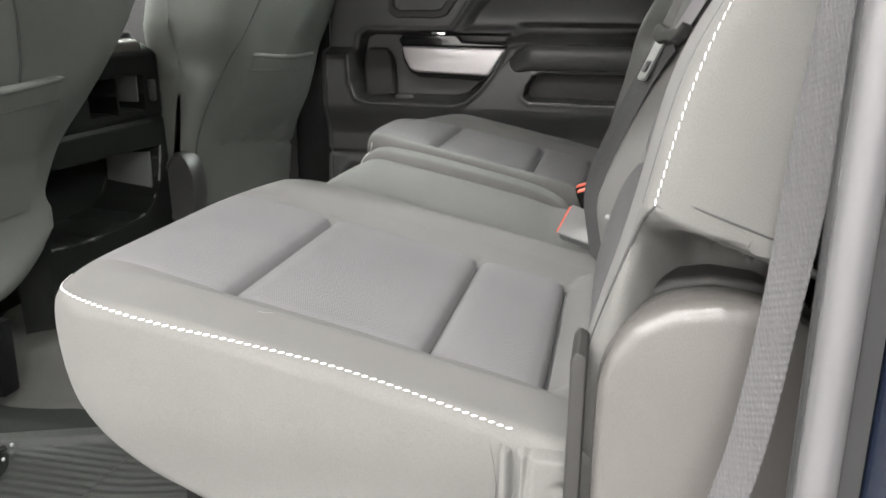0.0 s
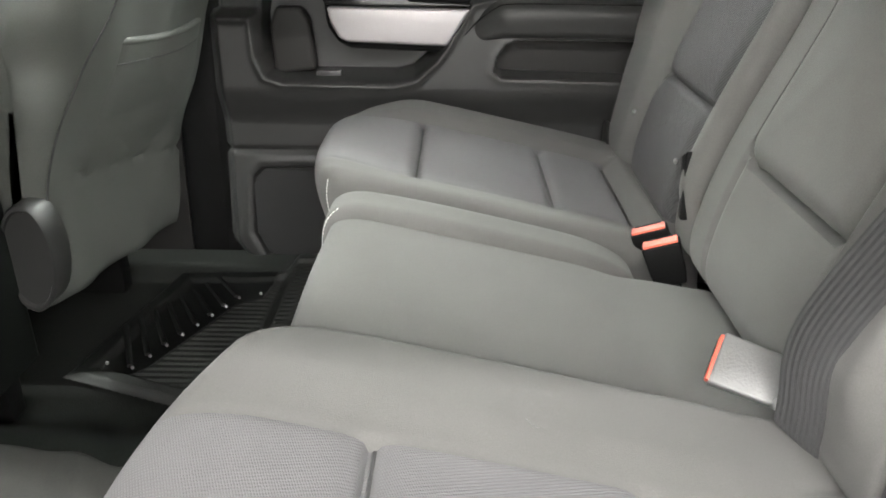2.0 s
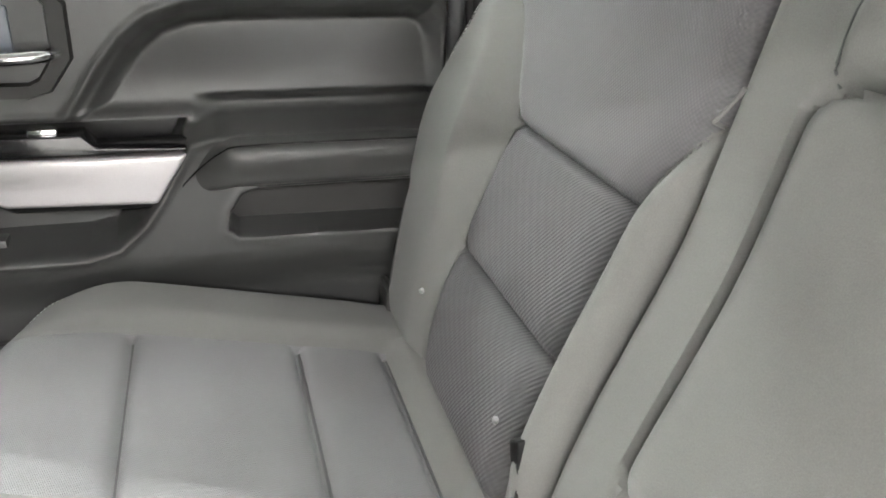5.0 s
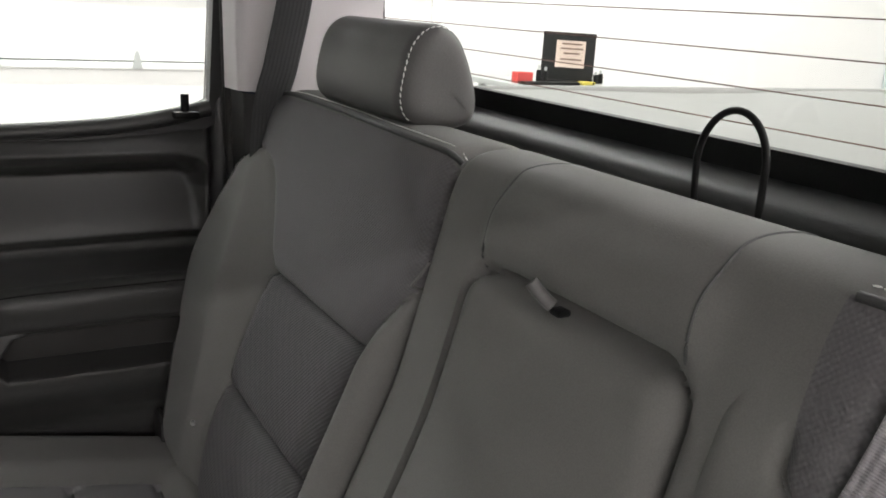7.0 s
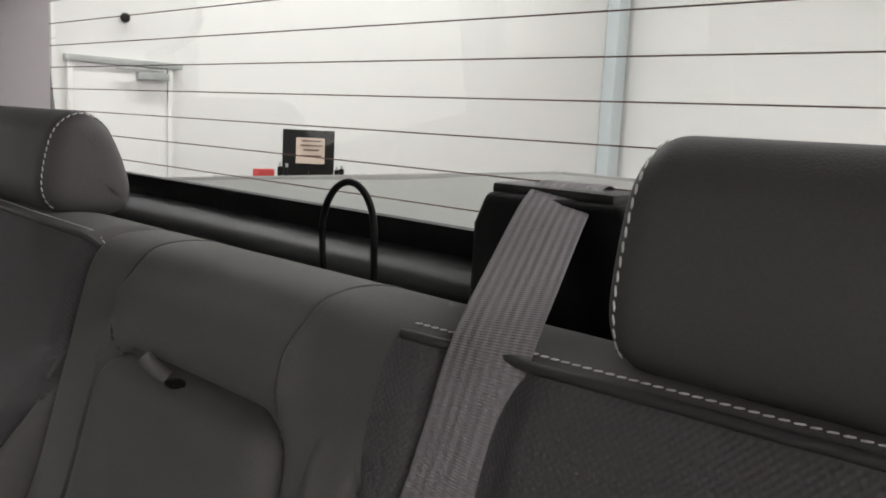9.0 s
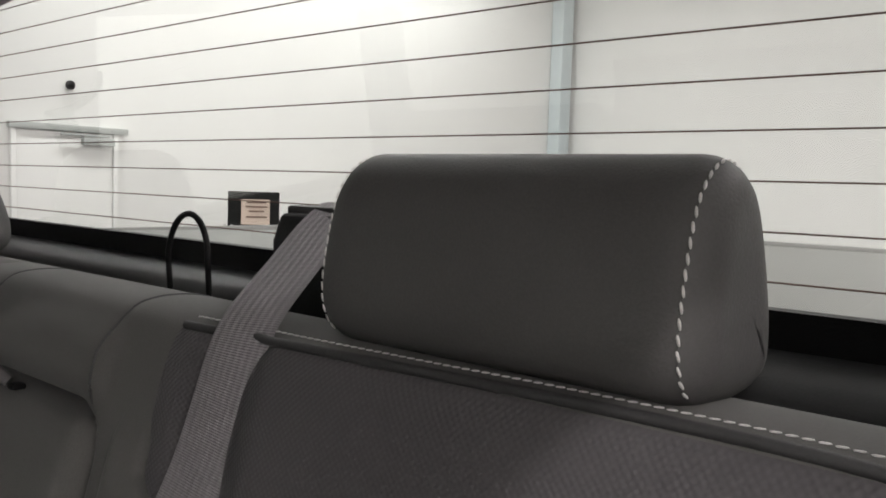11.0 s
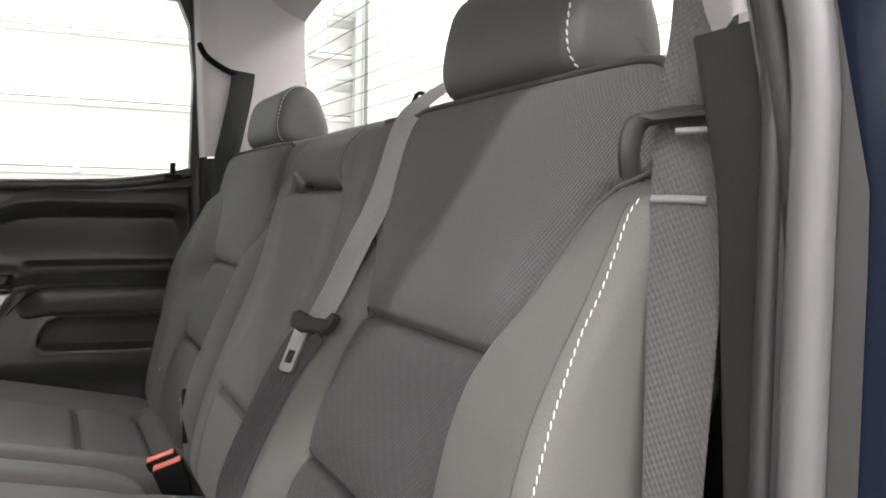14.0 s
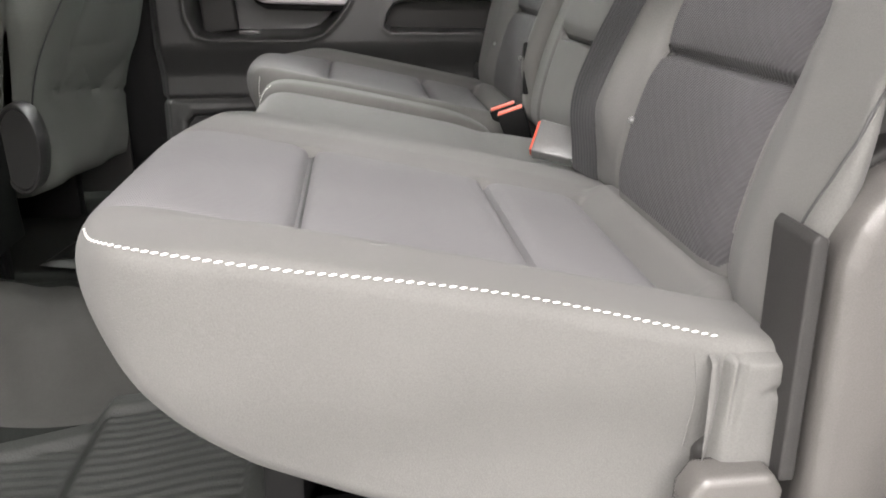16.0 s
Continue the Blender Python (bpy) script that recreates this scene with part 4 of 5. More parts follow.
def back_regions(s, tag):
    def regions(x, y, z):
        a = s * y
        wi, wo = back_widths(np.array(z), s)
        if wi < a < wo and x < 0.035 + 0.42 * (z - 0.45) and 0.37 < z < 0.872 and x < 0.160:
            k = 0 if z < 0.515 else 1 if z < 0.655 else 2
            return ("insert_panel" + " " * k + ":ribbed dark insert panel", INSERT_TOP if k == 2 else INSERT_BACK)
        return (tag, CLOTH)
    return regions


def back_shape(s, edge):
    """Outer side cut back under the arch, and rounded in at the top corner."""
    def shape(X, Y, Z):
        a = s * Y
        sharp = 1 - ramp(Z + 0.36 * (X - 0.03), 0.524, 0.547)
        soft = 1 - ramp(Z, 0.40, 0.55)
        w = ramp(X, 0.006, 0.070)
        cut = 1.5 * w * sharp + (1 - w) * soft * 0.55
        k = ramp(a, edge - 0.12, edge)
        a2 = a - k * cut * 0.058
        c, r = edge - 0.085, 0.085
        u = np.clip((a - c) / r, 0, 1)
        drop = (0.055 if s > 0 else 0.014) * (1 - np.sqrt(1 - 0.96 * u * u)) * ramp(Z, 0.70, 0.86)
        return X, s * a2, Z - drop
    return shape


NEAR_EDGE, FAR_EDGE = 0.700, 0.745
near_back = upholstered(C60, BACK, -NEAR_EDGE, -0.132, 0.018, back_regions(-1, "backrest"), back_puff(-1), back_shape(-1, NEAR_EDGE), n=640, step=0.0022, caps=50)


ARM_OUTLINE = rounded(-0.113, 0.497, 0.133, 0.785, 0.028)


def mid_puff(X, Y, Z, NX, NZ):
    front = ramp(-NX, 0.3, 0.7)
    top = ramp(NZ, 0.1, 0.7)
    sd = inside(Y, Z, ARM_OUTLINE)
    d = 0.010 * ramp(sd, 0.0, 0.022) + 0.008 * ramp(sd, 0.02, 0.12) - 0.018 * groove(sd, 0.0036)
    d -= 0.012 * groove(Z - 0.785, 0.005) * ramp(Y, -0.10, -0.08) * (1 - ramp(Y, 0.10, 0.12))
    for yy in (-0.113, 0.133):
        d = d - 0.006 * groove(Y - yy, 0.004) * (1 - ramp(Z, 0.49, 0.51))
        d = d - 0.002 * groove(Y - yy * 0.92, 0.0035) * ramp(Z, 0.79, 0.80)
    d += 0.010 * ramp(Z, 0.785, 0.81) * (1 - ramp(Z, 0.825, 0.855)) * ramp(Y, -0.125, -0.10) * (1 - ramp(Y, 0.11, 0.135))
    return d * np.maximum(front, 0.35 * top)


def mid_regions(x, y, z):
    if x < 0.02 + 0.42 * (z - 0.42):
        if inside(np.array(y), np.array(z), ARM_OUTLINE) > 0:
            return ("armrest:fold-down armrest, folded up", CLOTH)
    return ("middle_backrest", CLOTH)


mid_back = upholstered(C60, BACK, -0.170, 0.205, 0.016, mid_regions, mid_puff)
mid_skin = skin_of(mid_back.values())
for yy in (-0.104, 0.122):
    line = []
    for a in range(186, 70, -8):
        way = Vector((-math.cos(radians(a)), 0, -math.sin(radians(a))))
        line += cast([(0.215, yy, 0.79)], way, mid_skin, 0.0)
    part("top_seam", tube(bmesh.new(), curve_points(line, 40), 0.0013, 6), PIPING, mid_back["middle_backrest"])

far_back = upholstered(C40, BACK, 0.210, FAR_EDGE, 0.022, back_regions(1, "backrest"), back_puff(1), back_shape(1, FAR_EDGE), n=320, step=0.004, caps=40)

# Black block stands in for the dark gap between the backs.
part("gap_block", prism([(0.226, 0.479), (0.246, 0.468), (0.236, 0.44), (0.231, 0.395), (0.219, 0.395), (0.221, 0.45)], -0.008, 0.03, "x", 0.003), BLACK, far_back["backrest"], "black block painting the shaded gap between the backs")

# piping and stitching of the backs, laid on the cloth
for s, made, edge in ((-1, near_back, NEAR_EDGE), (1, far_back, FAR_EDGE)):
    skins, top = skin_of(made.values()), made["backrest"]
    rim = curve_points([(0.112, s * (edge - 0.006), 0.795), (0.120, s * (edge - 0.009), 0.822), (0.130, s * (edge - 0.016), 0.841), (0.142, s * (edge - 0.029), 0.856), (0.154, s * (edge - 0.048), 0.863), (0.163, s * (edge - 0.10), 0.865), (0.163, s * 0.48, 0.864), (0.160, s * 0.40, 0.863), (0.157, s * 0.28, 0.862), (0.155, s * 0.185, 0.861)], 90)
    line, ways = snapped(rim, skins, 0.0015)
    part("piping", tube(bmesh.new(), line, 0.0032, 8), PIPING, top, "dark edge piping")
    line, ways = snapped(rim + np.array((0.012, 0, 0.003)), skins, 0.0007)
    stitches("top_stitching", line, ways, top, 0.0062, (0.0056, 0.0015, 0.0011))
    side = curve_points([(0.031, s * (edge - 0.004), 0.549), (0.043, s * (edge - 0.004), 0.605), (0.060, s * (edge - 0.004), 0.665), (0.082, s * (edge - 0.005), 0.73), (0.104, s * (edge - 0.008), 0.787)], 70)
    line, ways = snapped(side, skins, 0.0009)
    stitches("side_stitching", line, ways, top, 0.0060, (0.0060, 0.0011, 0.0009))
    line, _ = snapped(side + np.array((-0.010, -s * 0.010, 0)), skins, 0.0)
    part("side_seam", tube(bmesh.new(), line, 0.0006, 6), PIPING, top)
    hem = [(x, s * (edge - 0.003), 0.548 - 0.36 * (x - 0.031)) for x in np.linspace(0.031, 0.20, 20)]
    part("hem", tube(bmesh.new(), hem, 0.0028, 8), CLOTH, top)
    part("hem_seam", tube(bmesh.new(), snapped([(x, y, z + 0.011) for x, y, z in hem], skins, 0.0004)[0], 0.0007, 6), PIPING, top)
    front_hem, _ = snapped(curve_points([(0.031, s * (edge - 0.003), 0.549), (0.012, s * (edge - 0.012), 0.525), (-0.004, s * (edge - 0.030), 0.485), (-0.012, s * (edge - 0.046), 0.445), (-0.018, s * (edge - 0.052), 0.40)], 40), skins, 0.0)
    part("front_hem", tube(bmesh.new(), front_hem, 0.0013, 6), PIPING, top)
    for kind in ("outer_seam", "inner_seam"):
        zs = np.concatenate([np.linspace(0.40, 0.74, 50), np.linspace(0.742, 0.768 if kind == "inner_seam" else 0.7885, 40)])
        k = 1 if kind == "outer_seam" else 0
        edge_pts = [(float(np.interp(z, [0.36, 0.44, 0.52, 0.60, 0.66, 0.74, 0.80], [-0.005, 0.008, 0.036, 0.072, 0.098, 0.120, 0.135])) - 0.004, s * float(back_widths(np.array(z), s)[k]), z) for z in zs]
        line = cast([(p[0], p[1], p[2]) for p in edge_pts], (1, 0, 0), skins, 0.0002)
        part(kind, tube(bmesh.new(), line, 0.0017, 6), CLOTH, top)

# small push knobs on the lower inserts
for y in (-0.296, 0.578, 0.305):
    bm = bmesh.new()
    bmesh.ops.create_uvsphere(bm, u_segments=12, v_segments=8, radius=0.0038, matrix=Matrix.Translation((0.003, y, 0.444)))
    tagged(part("trim_button", bm, BUCKLE_GREY, near_back["backrest"] if y < 0 else far_back["backrest"]), "small pale trim button")

# armrest pull strap and the black release loop
PS = thing("pull_strap", (0.12, 0.03, 0.80), "short dark grey pull tab on the armrest", "strap")
part("webbing", tube(bmesh.new(), curve_points([(0.121, 0.011, 0.789), (0.115, 0.017, 0.796), (0.110, 0.023, 0.804)], 10), 0.0062, 12, 0.8), HEADREST, PS)
# Black block paints the shadow in the crease beside the tab.
part("crease_shadow", block(bmesh.new(), (0.119, 0.000, 0.783), (0.130, 0.012, 0.788), 0.002, 2), BLACK, PS, "black block painting the shadow in the crease")
LP = thing("release_loop", (0.29, 0.04, 0.80), "black cord loop standing behind the backrest", "strap")
arch = [(0.286 + 0.0015 * math.sin(a), 0.017 + 0.0335 * math.cos(a), 0.880 + 0.043 * math.sin(a)) for a in np.linspace(0, math.pi, 15)]
part("cord", tube(bmesh.new(), curve_points([(0.290, 0.044, 0.79), (0.288, 0.049, 0.84)] + arch + [(0.290, -0.013, 0.84), (0.293, -0.004, 0.79)], 60), 0.0030, 8, up=(1, 0, 0)), BLACK, LP)

# ---- headrests ----


def headrest(y0, y1, low=0.0):
    th = thing("headrest", (0.21, (y0 + y1) / 2, 0.86), "dark grey vinyl headrest with white side stitching on the rear backrest", "headrest", "rear headrests")
    prof = [(0.174, 0.866), (0.162, 0.888), (0.166, 0.922), (0.176, 0.960), (0.203, 0.979), (0.232, 0.968), (0.250, 0.932), (0.262, 0.890), (0.254, 0.862), (0.21, 0.858)]
    prof = [(x, 0.86 + (z - 0.86) * (1 - low)) for x, z in prof]

    def regions(x, y, z):
        if y < y0 + 0.011:
            return ("side_panel:plain side panel", HEADREST)
        return ("side_panel :plain side panel", HEADREST) if y > y1 - 0.011 else ("pad", HEADREST)
    made = upholstered(th, prof, y0, y1, 0.022, lambda x, y, z: ("pad", HEADREST) if y < y0 - 0.5 else regions(x, y, z), n=120)
    loop = smooth_loop(prof, 160)
    skins = skin_of(made.values())
    for yy in (y0 + 0.010, y1 - 0.010):
        arcs = [((0.212 + (x - 0.212) * 0.97), yy, 0.915 + (z - 0.915) * 0.97) for x, z in sorted(loop.tolist(), key=lambda p: math.atan2(p[1] - 0.915, 0.212 - p[0])) if -0.95 < math.atan2(z - 0.915, 0.212 - x) < 2.2]
        line, ways = snapped(arcs, skins, 0.0008)
        stitches("stitching", line, ways, th, 0.0068, (0.0062, 0.0018, 0.0012))
    for yy in (y0 + 0.07, y1 - 0.07):
        part("post", tube(bmesh.new(), [(0.215, yy, 0.84), (0.215, yy, 0.875)], 0.006, 10, up=(1, 0, 0)), STEEL, th)
    return th


headrest(-0.545, -0.303)
headrest(0.333, 0.588, 0.06)

# ---- side covers beside the cushions ----


def side_cover(s, y):
    th = thing("hinge_cover", (0.07, s * y, 0.08), "grey grained plastic seat hinge cover beside the cushion", "cover")
    prof = [(0.003, 0.10), (0.003, 0.425), (0.009, 0.450), (0.023, 0.471), (0.047, 0.485), (0.076, 0.490), (0.105, 0.487), (0.135, 0.474), (0.16, 0.45), (0.17, 0.42), (0.17, 0.10)]
    lo, hi = sorted((s * (y - 0.032), s * (y + 0.018)))
    part("shell", prism(prof, lo, hi, "y", 0.020), CAP_PLASTIC, th, "pale grained side shell with a rounded rim")
    # Same plastic as the shell; the darker colour paints the backrest's shadow.
    lo, hi = sorted((s * (y - 0.062), s * (y - 0.028)))
    part("rim", prism([(-0.003, 0.10), (-0.003, 0.430), (0.002, 0.457)] + [(x - 0.001, z + 0.004 if z > 0.2 else z) for x, z in prof[3:]], lo, hi, "y", 0.006), PLASTIC, th, "top arch, darkened for the shadow of the backrest above")
    lo, hi = sorted((s * (y - 0.040), s * (y + 0.010)))
    top = 0.440 if s < 0 else 0.385
    part("front_plate", prism([(-0.015, 0.275), (-0.015, top), (-0.011, top + 0.006), (-0.004, top + 0.002), (-0.004, 0.275)], lo, hi, "y", 0.0022), PLASTIC, th, "dark upright front plate")
    part("ledge", prism([(-0.062, 0.10), (-0.062, 0.286), (-0.050, 0.298), (-0.004, 0.298), (-0.004, 0.10)], *sorted((s * (y - 0.052), s * (y - 0.014))), "y", 0.006), PLASTIC, th)
    part("foot", prism([(-0.078, 0.085), (-0.078, 0.268), (-0.068, 0.284), (-0.020, 0.284), (-0.012, 0.272), (-0.012, 0.085)], *sorted((s * (y - 0.014), s * (y + 0.016))), "y", 0.008), CAP_PLASTIC, th, "pale rounded foot")
    return th


side_cover(-1, 0.680)
side_cover(1, 0.735)

# ---- seat belts and buckles ----
CB = thing("centre_belt", (0.29, -0.19, 0.9), "grey centre seat belt with a steel tongue lying over the backrest", "seat belt")
skins = skin_of(list(near_back.values()) + list(mid_back.values()))


def laid(pts, lift):
    """Points laid on the backrest cloth, smoothed along the strap."""
    return snapped(pts, skins, lift)[0]


over = [(0.306, -0.199, 0.905), (0.304, -0.200, 0.930), (0.296, -0.201, 0.9405), (0.270, -0.206, 0.934), (0.225, -0.222, 0.904)]
down = [(0.174, -0.2425, 0.8745), (0.156, -0.248, 0.860), (0.148, -0.2475, 0.828), (0.138, -0.242, 0.785), (0.110, -0.235, 0.728), (0.088, -0.234, 0.684), (0.067, -0.2325, 0.640)]
strap = [tuple(p) for p in curve_points(over + down, 80)]
for smoothing in (12, 6, 3):
    for k, p in enumerate(strap):
        if p[0] < 0.20 and p[2] < 0.90:
            rim = min([h[0].x - 0.002 for dy in (0.018, 0.0, -0.018) for h in (t.ray_cast(Vector((-0.3, p[1] + dy, p[2])), Vector((1, 0, 0))) for t, _ in skins) if h[0] is not None] + [p[0]])
            strap[k] = (min(p[0], rim), p[1], p[2])
    for _ in range(smoothing):
        strap = strap[:10] + [tuple(0.5 * strap[k][c] + 0.25 * (strap[k - 1][c] + strap[k + 1][c]) for c in range(3)) for k in range(10, len(strap) - 1)] + [strap[-1]]
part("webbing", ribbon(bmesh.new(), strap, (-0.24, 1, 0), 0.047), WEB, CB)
low = curve_points([(0.066, -0.240, 0.632), (0.056, -0.226, 0.598), (0.032, -0.208, 0.522), (0.006, -0.188, 0.445), (-0.012, -0.178, 0.39), (-0.010, -0.165, 0.352)], 40)
# Same strap as above; the darker tone paints its shade.
part("lower_webbing", ribbon(bmesh.new(), laid(low, 0.010), (-0.45, 1, 0.0), 0.046), WEB_SHADED, CB)
# tongue: black cover across the webbing, steel plate with a slot hanging from it
def tongue_at(u, v, w):
    """u across the webbing, v up, w out of the backrest, in the tongue's own metres."""
    return Vector((0.061, -0.2445, 0.640)) + Vector((0.376, -0.927, 0)) * u + Vector((0.36, 0.146, 0.92)) * v + Vector((-0.86, -0.35, 0.38)) * w


bm = prism([(-0.037, 0.006), (-0.034, -0.010), (-0.012, -0.016), (0.008, -0.012), (0.024, -0.013), (0.034, -0.004), (0.039, 0.008), (0.033, 0.013), (0.026, 0.004), (0.0, 0.003), (-0.026, 0.010)], -0.001, 0.012, "z", 0.0028)
for v in bm.verts:
    v.co = tongue_at(v.co.x * 0.88, v.co.y * 0.9, v.co.z)
part("tongue_cover", bm, PLASTIC, CB, "black plastic tongue cover")
bm = bmesh.new()
rings = []
outer_loop = rounded(-0.0105, -0.0245, 0.0105, 0.0245, 0.005)
inner_loop = [(x, z - 0.009) for x, z in rounded(-0.0058, -0.0065, 0.0058, 0.0075, 0.002)]
for pts, w in ((outer_loop, 0.0), (outer_loop, 0.0028), (inner_loop, 0.0028), (inner_loop, 0.0)):
    rings.append([bm.verts.new(tongue_at(-0.0165 + 0.10 * z + x, -0.032 + z, 0.004 + w)) for x, z in pts])
for a, b in zip(rings, rings[1:] + rings[:1]):
    for k in range(len(a)):
        bm.faces.new((a[k], a[(k + 1) % len(a)], b[(k + 1) % len(a)], b[k]))
bmesh.ops.recalc_face_normals(bm, faces=bm.faces)
part("tongue", bm, STEEL, CB, "bright slotted steel tongue")

GT = thing("belt_tower", (0.30, -0.2, 0.8), "black plastic centre belt guide behind the backrest", "belt guide")
box("belt_exit", (0.270, -0.245, 0.930), (0.312, -0.150, 0.938), PLASTIC, GT, "dark belt exit bezel", 0.003)
part("housing", prism([(-0.265, 0.78), (-0.138, 0.78), (-0.140, 0.91), (-0.150, 0.932), (-0.255, 0.932), (-0.265, 0.91)], 0.262, 0.318, "x", 0.007), BLACK, GT)

NB = thing("shoulder_belt", (0.14, -0.72, 0.3), "grey shoulder belt hanging beside the backrest", "seat belt")
hang = curve_points([(0.178, -0.640, 1.07), (0.174, -0.666, 0.955), (0.154, -0.694, 0.878), (0.137, -0.706, 0.82), (0.130, -0.712, 0.77), (0.119, -0.722, 0.68), (0.111, -0.728, 0.60), (0.103, -0.733, 0.50), (0.092, -0.738, 0.41), (0.072, -0.742, 0.32), (0.03, -0.745, 0.10)], 90)
BELT_TURN = [0.50, 0.66, 0.77, 0.84, 0.93, 1.02]
turn = [(float(np.interp(p[2], BELT_TURN, [0.70, 0.56, 0.56, 0.45, 0.10, -0.30])), float(np.interp(p[2], BELT_TURN, [-0.71, -0.83, -0.83, -0.88, -0.99, -0.95])), 0) for p in hang]
part("webbing", ribbon(bmesh.new(), hang, turn, [float(np.interp(p[2], [0.50, 0.62, 0.74], [0.025, 0.033, 0.042])) for p in hang]), WEB_NEAR, NB)
hook = curve_points([(0.106, -0.692, 0.783), (0.102, -0.695, 0.794), (0.105, -0.694, 0.806), (0.111, -0.695, 0.8125), (0.120, -0.702, 0.8155), (0.134, -0.717, 0.8175), (0.142, -0.726, 0.8175)], 30)
guide = part("belt_guide", tube(bmesh.new(), hook, 0.0042, 10, 1.7, up=(1, 0, 0.2)), PLASTIC, NB, "dark plastic belt guide hook on the backrest")
part("guide_clip", tube(bmesh.new(), [(0.122, -0.710, 0.8065), (0.129, -0.7185, 0.807), (0.136, -0.727, 0.8075)], 0.0024, 10, 0.8), BUCKLE_GREY, guide, "pale belt clip under the hook")
part("guide_bar", tube(bmesh.new(), [(0.1185, -0.696, 0.7690), (0.1235, -0.704, 0.7692), (0.1295, -0.7135, 0.7690), (0.1350, -0.7225, 0.7686)], 0.0032, 10, 0.8), BUCKLE_GREY, guide, "pale guide bar across the webbing")

FB = thing("shoulder_belt", (0.2, 0.70, 0.9), "dark shoulder belt hanging from the corner pillar slot", "seat belt")
part("webbing", ribbon(bmesh.new(), curve_points([(0.178, 0.672, 1.033), (0.170, 0.668, 0.98), (0.154, 0.672, 0.90), (0.142, 0.688, 0.82), (0.14, 0.712, 0.6)], 40), (1, -0.1, 0), 0.047), WEB_SHADED, FB)


def buckle(end, along, across, size, shell, label):
    """A belt buckle: a tapered shell, its stalk, and the red release button on the end."""
    w, l, h = size
    d, a = Vector(along).normalized(), Vector(across)
    a = (a - d * d.dot(a)).normalized()
    base = Vector(end) - d * l
    th = thing("belt_buckle", base, label, "buckle", "belt buckles")
    m = Matrix.Translation(base) @ Matrix((d, a, d.cross(a))).transposed().to_4x4()
    bm = prism([(0, -w * 0.40), (l * 0.35, -w * 0.47), (l, -w * 0.5), (l, w * 0.5), (l * 0.35, w * 0.47), (0, w * 0.40)], -h / 2, h / 2, "z", 0.003)
    bm.transform(m)
    part("shell", bm, shell, th)
    bm = block(bmesh.new(), (l - 0.010, -w * 0.45, -h * 0.40), (l + 0.003, w * 0.45, h * 0.40), 0.002)
    bm.transform(m)
    button = part("release_button", bm, RED, th, "orange-red release button")
    bm = block(bmesh.new(), (l + 0.0032, -w * 0.36, h * 0.22), (l + 0.0038, w * 0.36, h * 0.32), 0)
    bm.transform(m)
    part("slot", bm, BLACK, button)
    bm = block(bmesh.new(), (-0.07, -w * 0.25, -h * 0.2), (0.004, w * 0.25, h * 0.2), 0.003)
    bm.transform(m)
    part("stalk", bm, BLACK, th)
    return th


pale = buckle((-0.053, -0.094, 0.386), (-0.046, 0.020, 0.010), (0.023, 0.021, 0.035), (0.046, 0.074, 0.024), BUCKLE_GREY, "pale grey belt buckle with a red end on the bench")
bm = bmesh.new()
bmesh.ops.create_uvsphere(bm, u_segments=12, v_segments=8, radius=0.0065, matrix=Matrix.Translation((-0.010, -0.131, 0.366)))
part("rivet", bm, STEEL, pale, "bright rivet")
buckle((-0.036, 0.252, 0.371), (-0.30, 0.0, 0.80), (0.041, -0.009, 0.016), (0.046, 0.055, 0.021), BLACK, "black belt buckle with an orange-red button")
buckle((-0.032, 0.204, 0.372), (-0.30, 0.0, 0.80), (0.041, -0.009, 0.016), (0.046, 0.055, 0.021), BLACK, "black belt buckle with an orange-red button")

# ---- far rear door ----
DOOR = thing("rear_door", (-0.3, 0.84, 0.05), "dark grey plastic rear door panel with a silver pull, closed", "door", kind="structure")
DISH = [(-0.400, 0.602), (-0.378, 0.632), (-0.350, 0.673), (-0.320, 0.710), (-0.288, 0.735), (-0.245, 0.750), (-0.19, 0.755), (0.045, 0.755), (0.072, 0.748), (0.088, 0.733), (0.096, 0.708), (0.098, 0.602)]
LOWER = [(-0.72, 0.04), (-0.72, 0.562), (-0.636, 0.562), (-0.632, 0.49), (-0.618, 0.458), (-0.59, 0.449), (-0.39, 0.447), (-0.352, 0.457), (-0.318, 0.488), (-0.298, 0.515), (-0.255, 0.590), (-0.22, 0.598), (0.11, 0.598), (0.11, 0.04)]
MAPS = [(-0.600, 0.612), (-0.622, 0.600), (-0.630, 0.562), (-0.629, 0.488), (-0.615, 0.455), (-0.59, 0.446), (-0.39, 0.444), (-0.35, 0.455), (-0.318, 0.485), (-0.29, 0.53), (-0.25, 0.612)]
PULL = [(-0.214, 0.468), (-0.208, 0.495), (-0.192, 0.518), (-0.170, 0.525), (0.06, 0.525), (0.06, 0.452), (-0.20, 0.457)]
SPEAKER = [(-0.664, 0.262), (-0.646, 0.280), (-0.45, 0.286), (-0.44, 0.27), (-0.44, 0.10), (-0.48, 0.085), (-0.60, 0.088), (-0.645, 0.105), (-0.668, 0.150)]

PANEL_EDGE = [(-0.72, 0.82), (-0.72, 0.16), (-0.712, 0.125), (-0.695, 0.098), (-0.665, 0.076), (-0.63, 0.064), (-0.58, 0.058), (0.12, 0.05), (0.12, 0.82)]


